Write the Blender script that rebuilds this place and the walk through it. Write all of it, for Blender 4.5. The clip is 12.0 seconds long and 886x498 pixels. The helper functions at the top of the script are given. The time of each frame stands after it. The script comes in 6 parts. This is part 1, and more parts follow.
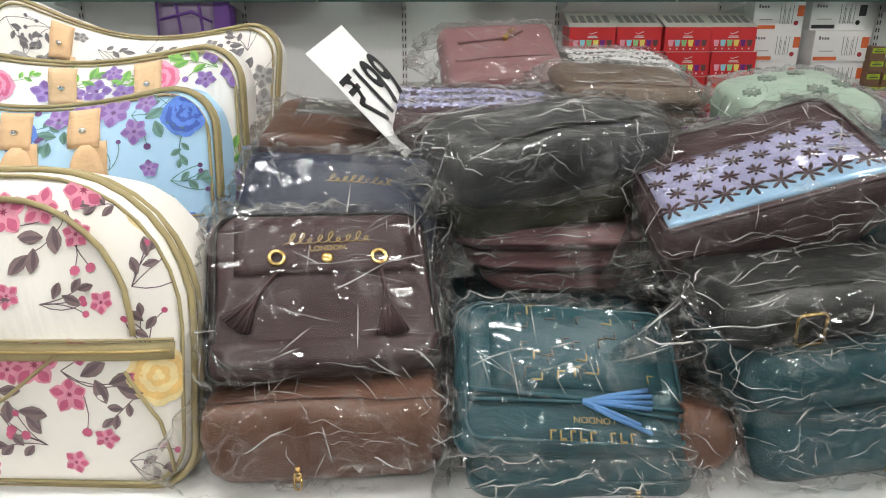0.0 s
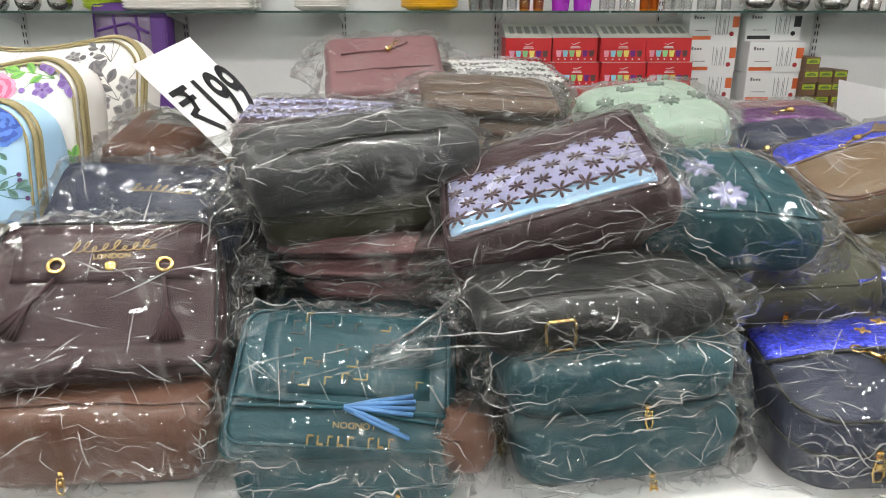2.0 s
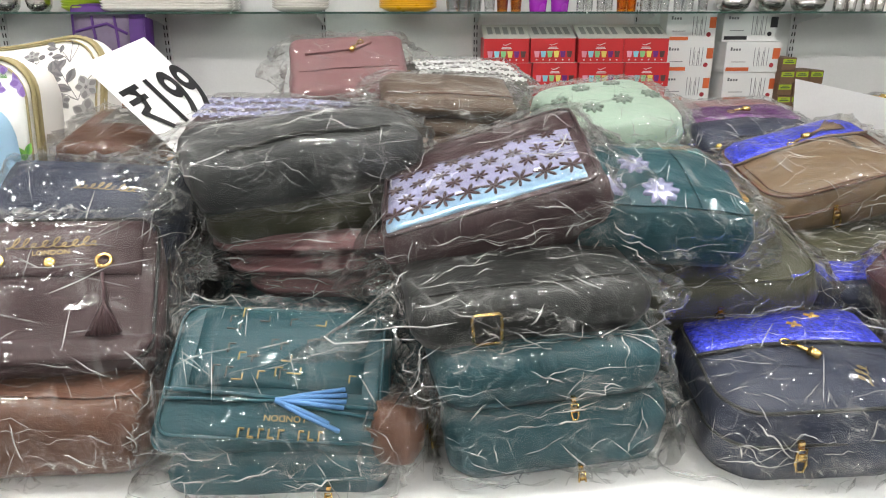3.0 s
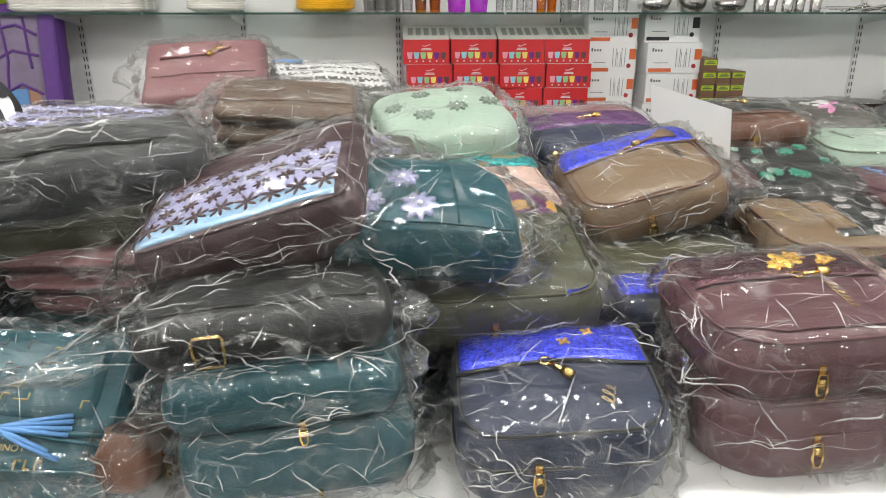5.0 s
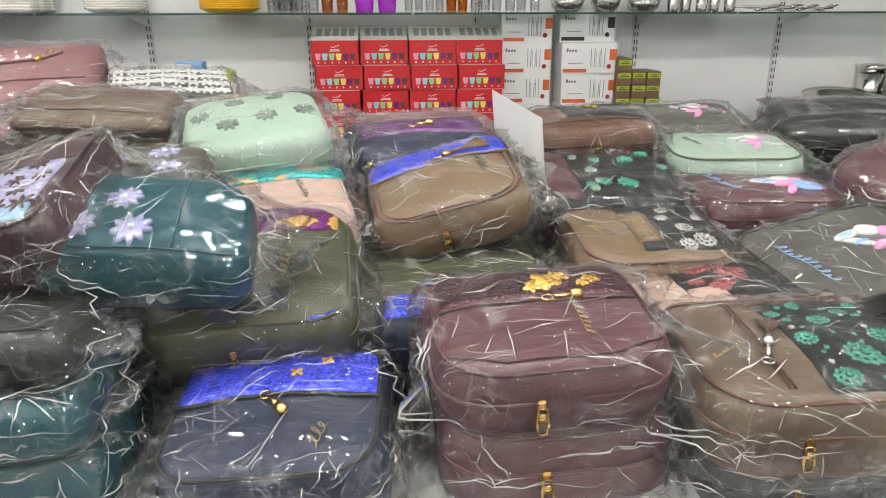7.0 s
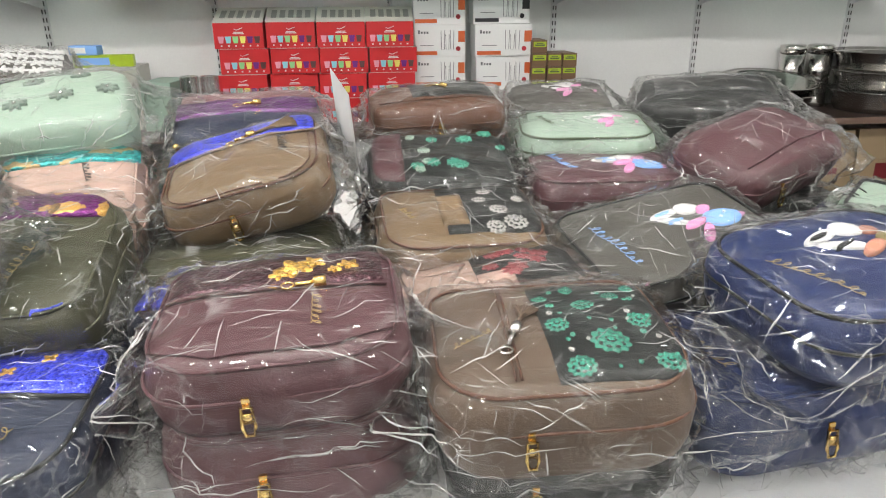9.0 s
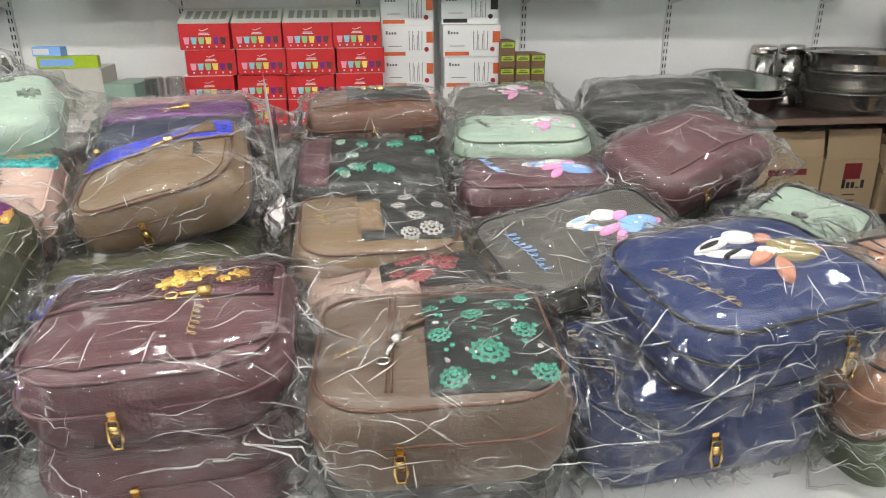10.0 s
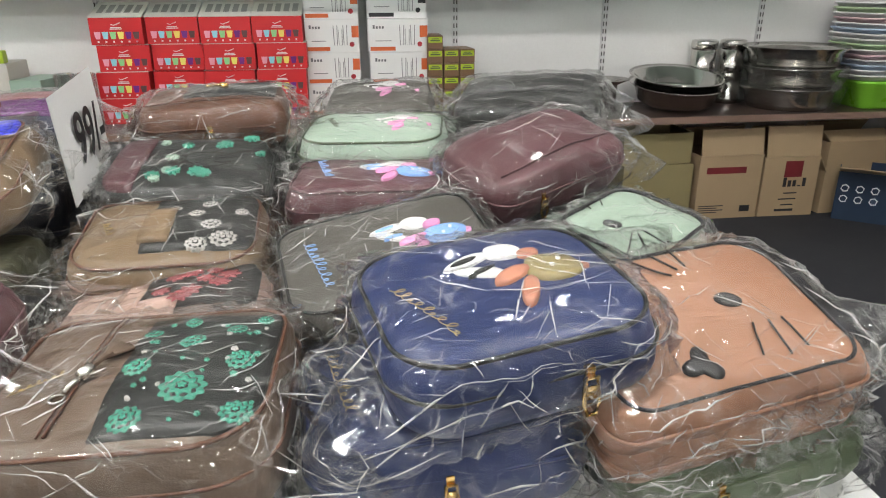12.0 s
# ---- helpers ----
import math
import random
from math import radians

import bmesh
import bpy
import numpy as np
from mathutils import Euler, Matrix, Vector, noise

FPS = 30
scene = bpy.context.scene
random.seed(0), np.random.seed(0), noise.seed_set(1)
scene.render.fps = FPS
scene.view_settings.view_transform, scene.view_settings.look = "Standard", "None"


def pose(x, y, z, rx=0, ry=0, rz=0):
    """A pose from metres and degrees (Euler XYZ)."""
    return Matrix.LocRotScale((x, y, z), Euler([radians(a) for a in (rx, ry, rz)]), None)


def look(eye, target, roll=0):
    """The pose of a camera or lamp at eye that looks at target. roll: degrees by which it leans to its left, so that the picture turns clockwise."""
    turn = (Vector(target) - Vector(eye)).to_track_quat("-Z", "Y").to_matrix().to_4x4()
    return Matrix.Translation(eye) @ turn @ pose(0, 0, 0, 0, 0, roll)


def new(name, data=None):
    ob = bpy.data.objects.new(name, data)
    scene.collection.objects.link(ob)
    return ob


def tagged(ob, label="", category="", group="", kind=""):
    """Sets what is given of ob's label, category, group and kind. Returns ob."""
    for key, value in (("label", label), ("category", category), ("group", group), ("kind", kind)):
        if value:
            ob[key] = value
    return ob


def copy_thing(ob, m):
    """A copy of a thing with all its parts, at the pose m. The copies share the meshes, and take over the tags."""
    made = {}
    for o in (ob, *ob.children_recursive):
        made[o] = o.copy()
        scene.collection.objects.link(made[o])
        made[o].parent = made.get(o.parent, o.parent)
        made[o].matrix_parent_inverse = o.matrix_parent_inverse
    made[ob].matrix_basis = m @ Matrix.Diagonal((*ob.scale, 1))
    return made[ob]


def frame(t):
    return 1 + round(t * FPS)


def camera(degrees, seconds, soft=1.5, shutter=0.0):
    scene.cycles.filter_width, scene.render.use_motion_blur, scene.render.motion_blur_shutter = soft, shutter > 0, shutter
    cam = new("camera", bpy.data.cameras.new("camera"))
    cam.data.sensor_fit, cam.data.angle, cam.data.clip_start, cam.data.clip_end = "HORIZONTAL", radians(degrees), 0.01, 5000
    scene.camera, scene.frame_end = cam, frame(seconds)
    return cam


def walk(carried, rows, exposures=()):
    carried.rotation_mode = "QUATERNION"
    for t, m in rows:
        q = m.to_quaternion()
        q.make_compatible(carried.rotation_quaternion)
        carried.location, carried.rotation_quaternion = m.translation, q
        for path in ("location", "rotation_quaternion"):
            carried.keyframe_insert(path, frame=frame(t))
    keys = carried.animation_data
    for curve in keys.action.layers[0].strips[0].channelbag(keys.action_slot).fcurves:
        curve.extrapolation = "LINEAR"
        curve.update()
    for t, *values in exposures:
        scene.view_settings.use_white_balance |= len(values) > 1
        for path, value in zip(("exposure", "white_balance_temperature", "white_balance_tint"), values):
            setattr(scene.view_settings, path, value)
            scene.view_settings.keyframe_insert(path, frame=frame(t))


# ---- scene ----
cam = camera(65.1, 12.0, soft=1.1)
PATH = [
    (0, (-0.023, 0.09, 1.029), (0.053, 2.158, 0.283), 0.0),
    (0.5, (0.044, 0.094, 1.038), (0.119, 2.164, 0.298), 0.1),
    (1, (0.13, 0.08, 1.037), (0.205, 2.154, 0.307), 0.0),
    (1.5, (0.183, 0.073, 1.038), (0.26, 2.148, 0.315), 0.1),
    (2, (0.25, 0.065, 1.033), (0.329, 2.143, 0.314), 0.0),
    (2.5, (0.287, 0.052, 1.021), (0.372, 2.13, 0.304), -0.0),
    (2.7, (0.306, 0.047, 1.024), (0.393, 2.126, 0.309), 0.0),
    (4.3, (0.446, 0.057, 1.047), (0.556, 2.133, 0.329), -0.0),
    (4.5, (0.491, 0.062, 1.045), (0.607, 2.136, 0.321), 0.1),
    (5, (0.627, 0.066, 1.045), (0.756, 2.141, 0.322), -0.0),
    (5.5, (0.715, 0.064, 1.054), (0.855, 2.137, 0.331), -0.0),
    (6, (0.808, 0.061, 1.048), (0.958, 2.134, 0.327), -0.0),
    (6.5, (0.873, 0.077, 1.057), (1.036, 2.149, 0.337), -0.1),
    (7, (0.949, 0.109, 1.056), (1.127, 2.177, 0.326), -0.1),
    (7.2, (0.99, 0.123, 1.065), (1.176, 2.188, 0.329), -0.1),
    (8.8, (1.211, 0.142, 1.027), (1.449, 2.193, 0.268), -0.3),
    (9, (1.238, 0.142, 1.027), (1.481, 2.19, 0.264), -0.3),
    (9.5, (1.293, 0.15, 1.03), (1.54, 2.197, 0.264), -0.3),
    (10, (1.366, 0.136, 1.036), (1.617, 2.182, 0.268), -0.3),
    (10.5, (1.412, 0.127, 1.033), (1.667, 2.173, 0.265), -0.3),
    (11, (1.497, 0.128, 1.035), (1.756, 2.173, 0.266), -0.3),
    (11.5, (1.574, 0.149, 1.025), (1.839, 2.19, 0.251), -0.3),
    (12, (1.661, 0.194, 1.023), (1.932, 2.233, 0.244), -0.3),
]
walk(cam, [(t, look(eye, target, roll)) for t, eye, target, roll in PATH], [(0, -0.56), (1.5, -0.36), (2.7, -0.18), (4.5, -0.08), (6.0, -0.05), (12, -0.02)])

# ---- world: a closed, artificially lit shop, so only a faint ambient ----
world = bpy.data.worlds.new("shop_world")
world.use_nodes = True
scene.world = world
world.node_tree.nodes["Background"].inputs[0].default_value = (0.9, 0.95, 1.0, 1)
world.node_tree.nodes["Background"].inputs[1].default_value = 0.05
LAMP = 92.0   # strength of the ceiling panels

TABLE_Z, BOARD_Z, SHELF_Z, WALL_Y = 0.49, 0.515, 1.018, 3.308
# the wall side is drawn up 5 % smaller, then set back to the wall at REAR_Y
SET_BACK = Matrix.Translation((1.293, 0.15, 1.03)) @ Matrix.Scale(1.049, 4) @ Matrix.Translation((-1.293, -0.15, -1.03))
REAR_Y = 0.15 + (WALL_Y - 0.15) * 1.049


# ---- material helpers ----
def nodes_of(name):
    m = bpy.data.materials.new(name)
    m.use_nodes = True
    nt = m.node_tree
    return m, nt, nt.nodes["Principled BSDF"], nt.nodes["Material Output"]


def add(nt, kind, **kw):
    n = nt.nodes.new(kind)
    for k, v in kw.items():
        n.inputs[k].default_value = v
    return n


def math_node(nt, op, a, b=None, clamp=False):
    n = nt.nodes.new("ShaderNodeMath")
    n.operation, n.use_clamp = op, clamp
    for i, v in enumerate((a, b)):
        if v is None:
            continue
        if isinstance(v, (int, float)):
            n.inputs[i].default_value = v
        else:
            nt.links.new(v, n.inputs[i])
    return n.outputs[0]


def mix_colour(nt, fac, a, b):
    n = nt.nodes.new("ShaderNodeMix")
    n.data_type = "RGBA"
    for sock, v in ((n.inputs[0], fac), (n.inputs[6], a), (n.inputs[7], b)):
        if isinstance(v, tuple):
            sock.default_value = v if len(v) == 4 else (*v, 1)
        elif isinstance(v, (int, float)):
            sock.default_value = v
        else:
            nt.links.new(v, sock)
    return n.outputs[2]


def noise_out(nt, scale, detail=3.0, rough=0.55, stretch=None, distort=0.0, spin=0.0):
    co = nt.nodes.new("ShaderNodeTexCoord")
    out = co.outputs["Object"]
    if stretch:
        mp = nt.nodes.new("ShaderNodeMapping")
        mp.vector_type = "TEXTURE"
        mp.inputs["Scale"].default_value = tuple(1 / v for v in stretch)
        mp.inputs["Rotation"].default_value = (radians(spin * 0.4), radians(spin * 0.3), radians(spin))
        nt.links.new(out, mp.inputs[0])
        out = mp.outputs[0]
    n = add(nt, "ShaderNodeTexNoise", Scale=scale, Detail=detail, Roughness=rough, Distortion=distort)
    nt.links.new(out, n.inputs["Vector"])
    return n.outputs["Fac"]


def bump(nt, height, strength, dist, target):
    b = add(nt, "ShaderNodeBump", Strength=strength, Distance=dist)
    nt.links.new(height, b.inputs["Height"])
    nt.links.new(b.outputs[0], target)
    return b


def surface(name, colour, rough=0.5, vary=0.15, scale=18.0, grain=300.0, depth=0.0006, metal=0.0, strength=0.4, spec=0.5):
    """Colour with stains at one scale and grain at another, and a fine relief."""
    m, nt, p, _ = nodes_of(name)
    big, fine = noise_out(nt, scale, 4), noise_out(nt, grain, 2)
    lo = tuple(c * (1 - vary) for c in colour)
    hi = tuple(min(1, c * (1 + vary)) for c in colour)
    c1 = mix_colour(nt, big, lo, hi)
    c2 = mix_colour(nt, math_node(nt, "MULTIPLY", fine, 0.35), c1, tuple(c * 0.75 for c in colour))
    nt.links.new(c2, p.inputs["Base Color"])
    r = math_node(nt, "MULTIPLY_ADD", big, 0.25)
    r.node.inputs[2].default_value = rough - 0.12
    nt.links.new(r, p.inputs["Roughness"])
    p.inputs["Metallic"].default_value = metal
    p.inputs["Specular IOR Level"].default_value = spec
    bump(nt, fine, strength, depth, p.inputs["Normal"])
    return m


def leather(name, colour, rough=0.42):
    """Imitation leather: pebbled grain and soft creases."""
    m, nt, p, _ = nodes_of(name)
    co = nt.nodes.new("ShaderNodeTexCoord")
    v = add(nt, "ShaderNodeTexVoronoi", Scale=420.0)
    nt.links.new(co.outputs["Object"], v.inputs["Vector"])
    big = noise_out(nt, 9, 4)
    crease = noise_out(nt, 14, 5, 0.6, (1, 2.4, 1), 0.8)
    c = mix_colour(nt, big, tuple(x * 0.8 for x in colour), tuple(min(1, x * 1.2) for x in colour))
    nt.links.new(c, p.inputs["Base Color"])
    h = math_node(nt, "MULTIPLY_ADD", v.outputs["Distance"], 0.05)
    nt.links.new(crease, h.node.inputs[2])
    bump(nt, h, 0.6, 0.005, p.inputs["Normal"])
    p.inputs["Roughness"].default_value = rough
    p.inputs["Specular IOR Level"].default_value = 0.3
    return m


def film_material(name, painted_sheen, folds):
    """Clear crinkled packing film: flat facets that meet in sharp creases, over a see-through sheet; part of its sheen
    is white colour.
    """
    m, nt, p, out = nodes_of(name)
    nt.nodes.remove(p)
    geo = nt.nodes.new("ShaderNodeNewGeometry")
    co = nt.nodes.new("ShaderNodeTexCoord")
    wob = add(nt, "ShaderNodeTexNoise", Scale=11.0, Detail=1.0)
    nt.links.new(co.outputs["Object"], wob.inputs["Vector"])
    shift = nt.nodes.new("ShaderNodeVectorMath")
    shift.operation = "MULTIPLY_ADD"
    nt.links.new(wob.outputs["Color"], shift.inputs[0])
    shift.inputs[1].default_value = (0.012, 0.012, 0.012)
    nt.links.new(co.outputs["Object"], shift.inputs[2])
    normal, lines = geo.outputs["Normal"], None
    for scale, stretch, spin, lean in ((9.0, (0.30, 2.3, 1.4), 24, 0.22), (12.0, (0.28, 2.4, 1.2), -42, 0.25), (24.0, (0.4, 2.0, 1.4), 75, 0.20)):
        mp = nt.nodes.new("ShaderNodeMapping")
        mp.inputs["Rotation"].default_value = (0.3, 0.2, math.radians(spin))
        mp.inputs["Scale"].default_value = tuple(scale * k for k in stretch)
        nt.links.new(shift.outputs[0], mp.inputs[0])
        cell = add(nt, "ShaderNodeTexVoronoi", Scale=1.0)
        nt.links.new(mp.outputs[0], cell.inputs["Vector"])
        off = nt.nodes.new("ShaderNodeVectorMath")
        off.operation = "SUBTRACT"
        nt.links.new(cell.outputs["Color"], off.inputs[0])
        off.inputs[1].default_value = (0.5, 0.5, 0.5)
        tilt = nt.nodes.new("ShaderNodeVectorMath")
        tilt.operation = "MULTIPLY_ADD"
        nt.links.new(off.outputs[0], tilt.inputs[0])
        tilt.inputs[1].default_value = (lean * FILM_LEAN,) * 3
        nt.links.new(normal, tilt.inputs[2])
        normal = tilt.outputs[0]
    # long straight creases: where a much stretched noise passes its middle value
    for scale, spin, sharp, cut in ((20.0, 15, 60.0, 0.47), (26.0, -28, 60.0, 0.48), (24.0, 52, 60.0, 0.49), (30.0, -62, 55.0, 0.49), (44.0, 84, 45.0, 0.50)):
        n = noise_out(nt, scale, 0.0, 0.5, (1.0, 0.07, 0.8), 0.0, spin)
        fold = math_node(nt, "SUBTRACT", 1.0, math_node(nt, "MULTIPLY", math_node(nt, "ABSOLUTE", math_node(nt, "SUBTRACT", n, 0.5)), sharp), True)
        broken = math_node(nt, "MULTIPLY", math_node(nt, "SUBTRACT", noise_out(nt, 6 + scale * 0.3, 1), cut), 7.0, True)
        fold = math_node(nt, "MULTIPLY", fold, broken)
        lines = fold if lines is None else math_node(nt, "MAXIMUM", lines, fold)
    unit = nt.nodes.new("ShaderNodeVectorMath")
    unit.operation = "NORMALIZE"
    nt.links.new(normal, unit.inputs[0])
    b = add(nt, "ShaderNodeBump", Strength=1.0, Distance=0.0014)
    nt.links.new(math_node(nt, "ADD", lines, math_node(nt, "MULTIPLY", noise_out(nt, 42, 1, 0.5, (1, 0.12, 1), 0.0, 35), 0.22)), b.inputs["Height"])
    nt.links.new(unit.outputs[0], b.inputs["Normal"])
    fres = add(nt, "ShaderNodeFresnel", IOR=1.5)
    nt.links.new(b.outputs[0], fres.inputs["Normal"])
    clear = nt.nodes.new("ShaderNodeBsdfTransparent")
    clear.inputs[0].default_value = (0.985, 0.985, 0.98, 1)
    gloss = nt.nodes.new("ShaderNodeBsdfGlossy")
    gloss.inputs["Roughness"].default_value = 0.05
    nt.links.new(b.outputs[0], gloss.inputs["Normal"])
    mx = nt.nodes.new("ShaderNodeMixShader")
    g = math_node(nt, "MINIMUM", math_node(nt, "MULTIPLY", fres.outputs[0], FILM_GLOSS), 0.42)
    nt.links.new(g, mx.inputs[0])
    nt.links.new(clear.outputs[0], mx.inputs[1])
    nt.links.new(gloss.outputs[0], mx.inputs[2])
    # white diffuse stands in for the mirrored ceiling in patches, and glints along creases
    white_sheen = nt.nodes.new("ShaderNodeBsdfDiffuse")
    white_sheen.inputs[0].default_value = (0.8, 0.8, 0.78, 1)
    mx2 = nt.nodes.new("ShaderNodeMixShader")
    hz = math_node(nt, "MULTIPLY_ADD", lines, folds)
    nt.links.new(math_node(nt, "MULTIPLY", math_node(nt, "SUBTRACT", noise_out(nt, 9, 3), 0.35, True), painted_sheen * 6), hz.node.inputs[2])
    nt.links.new(hz, mx2.inputs[0])
    nt.links.new(mx.outputs[0], mx2.inputs[1])
    nt.links.new(white_sheen.outputs[0], mx2.inputs[2])
    nt.links.new(mx2.outputs[0], out.inputs["Surface"])
    return m


FILM_LEAN, FILM_GLOSS = 0.85, 0.80


def fold_material():
    """Film pinched into a crease: several layers, so it looks whiter; its glint is partly painted as white."""
    m, nt, p, out = nodes_of("creased_film_white_glint")
    # near-white base colour carries part of the highlight along each fold
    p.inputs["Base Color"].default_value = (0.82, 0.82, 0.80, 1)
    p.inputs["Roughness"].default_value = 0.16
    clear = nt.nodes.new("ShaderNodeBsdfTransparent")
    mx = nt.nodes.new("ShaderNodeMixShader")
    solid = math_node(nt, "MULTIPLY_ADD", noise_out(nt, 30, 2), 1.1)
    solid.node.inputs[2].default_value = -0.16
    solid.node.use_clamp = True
    nt.links.new(solid, mx.inputs[0])
    nt.links.new(clear.outputs[0], mx.inputs[1])
    nt.links.new(p.outputs[0], mx.inputs[2])
    nt.links.new(mx.outputs[0], out.inputs["Surface"])
    return m


def cotton(name, colour):
    """Woven cotton with soft creases, whose shading is partly in the colour."""
    m, nt, p, _ = nodes_of(name)
    weave, fold = noise_out(nt, 420, 2), noise_out(nt, 7, 4, 0.55, (1, 0.5, 1), 0.7)
    # crease hollows tinted darker, shade painted along with the relief below
    c = mix_colour(nt, fold, tuple(x * 0.9 for x in colour), tuple(min(1, x * 1.05) for x in colour))
    nt.links.new(mix_colour(nt, math_node(nt, "MULTIPLY", weave, 0.2), c, tuple(x * 0.85 for x in colour)), p.inputs["Base Color"])
    p.inputs["Roughness"].default_value = 0.7
    h = math_node(nt, "MULTIPLY_ADD", weave, 0.02)
    nt.links.new(fold, h.node.inputs[2])
    bump(nt, h, 0.55, 0.012, p.inputs["Normal"])
    return m


def sequins(name, colour, other=None):
    """Small overlapping foil discs that each catch the light their own way."""
    m, nt, p, _ = nodes_of(name)
    co = nt.nodes.new("ShaderNodeTexCoord")
    v = add(nt, "ShaderNodeTexVoronoi", Scale=210.0)
    nt.links.new(co.outputs["Object"], v.inputs["Vector"])
    sc = nt.nodes.new("ShaderNodeSeparateColor")
    nt.links.new(v.outputs["Color"], sc.inputs[0])
    c = mix_colour(nt, sc.outputs[0], tuple(x * 0.45 for x in colour), tuple(min(1, x * 1.5) for x in colour))
    if other:
        big = noise_out(nt, 30, 2, 0.5)
        c = mix_colour(nt, math_node(nt, "GREATER_THAN", big, 0.56), c, other)
    nt.links.new(c, p.inputs["Base Color"])
    p.inputs["Metallic"].default_value, p.inputs["Roughness"].default_value = 0.55, 0.3
    tilt = math_node(nt, "MULTIPLY_ADD", v.outputs["Distance"], -1.0)
    nt.links.new(sc.outputs[1], tilt.node.inputs[2])
    bump(nt, tilt, 0.8, 0.002, p.inputs["Normal"])
    return m


def metal(name, colour, rough=0.2):
    return surface(name, colour, rough, 0.08, 25, 200, 0.0002, 1.0, 0.15)


def glass(name, colour, rough=0.02):
    """Thin clear glass: it lets light straight through and mirrors at a slant."""
    m, nt, p, out = nodes_of(name)
    nt.nodes.remove(p)
    clear = nt.nodes.new("ShaderNodeBsdfTransparent")
    clear.inputs[0].default_value = (*colour, 1)
    gloss = nt.nodes.new("ShaderNodeBsdfGlossy")
    gloss.inputs["Roughness"].default_value = rough
    fres = add(nt, "ShaderNodeFresnel", IOR=1.5)
    mx = nt.nodes.new("ShaderNodeMixShader")
    nt.links.new(math_node(nt, "MINIMUM", math_node(nt, "MULTIPLY", fres.outputs[0], 1.5), 0.45), mx.inputs[0])
    nt.links.new(clear.outputs[0], mx.inputs[1])
    nt.links.new(gloss.outputs[0], mx.inputs[2])
    nt.links.new(mx.outputs[0], out.inputs["Surface"])
    return m


FILM = film_material("clear_film", 0.007, 0.13)
LOOSE_FILM = film_material("loose_film", 0.026, 0.24)
CREASE = fold_material()
WHITE_WALL = surface("white_wall_paint", (0.72, 0.72, 0.71), 0.5, 0.04, 3, 120, 0.0004)
CEIL = surface("ceiling_white", (0.75, 0.75, 0.74), 0.7, 0.04, 3, 90)
LAMINATE = surface("white_laminate", (0.80, 0.80, 0.79), 0.3, 0.03, 4, 200, 0.0001)
CARPET = surface("black_carpet", (0.018, 0.019, 0.024), 0.9, 0.3, 6, 420, 0.002)
WOOD = surface("dark_brown_laminate", (0.055, 0.036, 0.030), 0.35, 0.25, 5, 90, 0.0004)
EDGE = surface("wood_edge_band", (0.20, 0.13, 0.10), 0.45, 0.15, 8, 120)
STEEL_PAINT = surface("white_rail_metal", (0.62, 0.62, 0.62), 0.35, 0.05, 10, 120)
SLOT = surface("slot_shadow_black", (0.03, 0.03, 0.03), 0.8, 0.1)
GREEN_GLASS = glass("green_float_glass", (0.88, 0.96, 0.93))
EDGE_GLASS = surface("glass_edge_dark_green", (0.03, 0.07, 0.055), 0.15, 0.1)
CLEAR_GLASS = glass("clear_glass", (0.97, 0.97, 0.97))
AMBER = glass("amber_glass", (0.85, 0.5, 0.12))
ORANGE_GLASS = glass("orange_glass", (0.95, 0.55, 0.03))
PURPLE = surface("purple_plastic", (0.35, 0.02, 0.45), 0.25, 0.1)
PORCELAIN = surface("white_melamine", (0.80, 0.78, 0.73), 0.25, 0.04, 12, 150, 0.0002)
YELLOW = surface("yellow_melamine", (0.80, 0.45, 0.02), 0.3, 0.08)
LIME = surface("lime_plastic", (0.25, 0.62, 0.05), 0.3, 0.1)
STAINLESS = metal("stainless_steel", (0.62, 0.60, 0.57), 0.16)
GOLD = metal("gold_hardware", (0.80, 0.55, 0.20), 0.22)
SILVER = metal("silver_hardware", (0.72, 0.70, 0.66), 0.22)
GOLDPRINT = surface("gold_print", (0.40, 0.29, 0.12), 0.4, 0.15, 40, 300, 0.0002, 0.6)
RED = surface("red_carton", (0.55, 0.025, 0.030), 0.35, 0.08, 8, 150, 0.0003)
BOXGREY = surface("printed_grey_lid", (0.52, 0.50, 0.45), 0.45, 0.12, 30, 150, 0.0003)
BOXWHITE = surface("white_carton", (0.74, 0.74, 0.73), 0.4, 0.04, 8, 150, 0.0003)
CARD = surface("brown_cardboard", (0.34, 0.245, 0.145), 0.75, 0.12, 7, 160, 0.0006)
CARDOLIVE = surface("olive_cardboard", (0.23, 0.19, 0.09), 0.75, 0.12, 7, 160, 0.0006)
INK = surface("black_ink", (0.012, 0.012, 0.014), 0.5, 0.1)
PAPER = surface("white_paper", (0.80, 0.80, 0.79), 0.65, 0.03, 5, 200, 0.0002)
TAUPE_TRIM = surface("khaki_piping", (0.33, 0.27, 0.13), 0.55, 0.15, 30, 400)
TAN = leather("tan_leather_strap", (0.62, 0.42, 0.24), 0.5)
PLUM = leather("plum_brown_leather", (0.055, 0.032, 0.034), 0.40)
TEAL = leather("deep_teal_leather", (0.018, 0.066, 0.080), 0.36)
NAVY = leather("navy_leather", (0.030, 0.036, 0.060), 0.42)
ROYAL = leather("royal_navy_leather", (0.026, 0.038, 0.105), 0.36)
CHARCOAL = leather("charcoal_leather", (0.044, 0.046, 0.046), 0.38)
BLACK = leather("black_leather", (0.025, 0.026, 0.025), 0.38)
BROWN = leather("chestnut_leather", (0.108, 0.050, 0.031), 0.38)
MAROON = leather("maroon_leather", (0.100, 0.047, 0.053), 0.38)
OLIVE = leather("olive_leather", (0.060, 0.060, 0.036), 0.42)
GREY = leather("grey_leather", (0.085, 0.080, 0.070), 0.45)
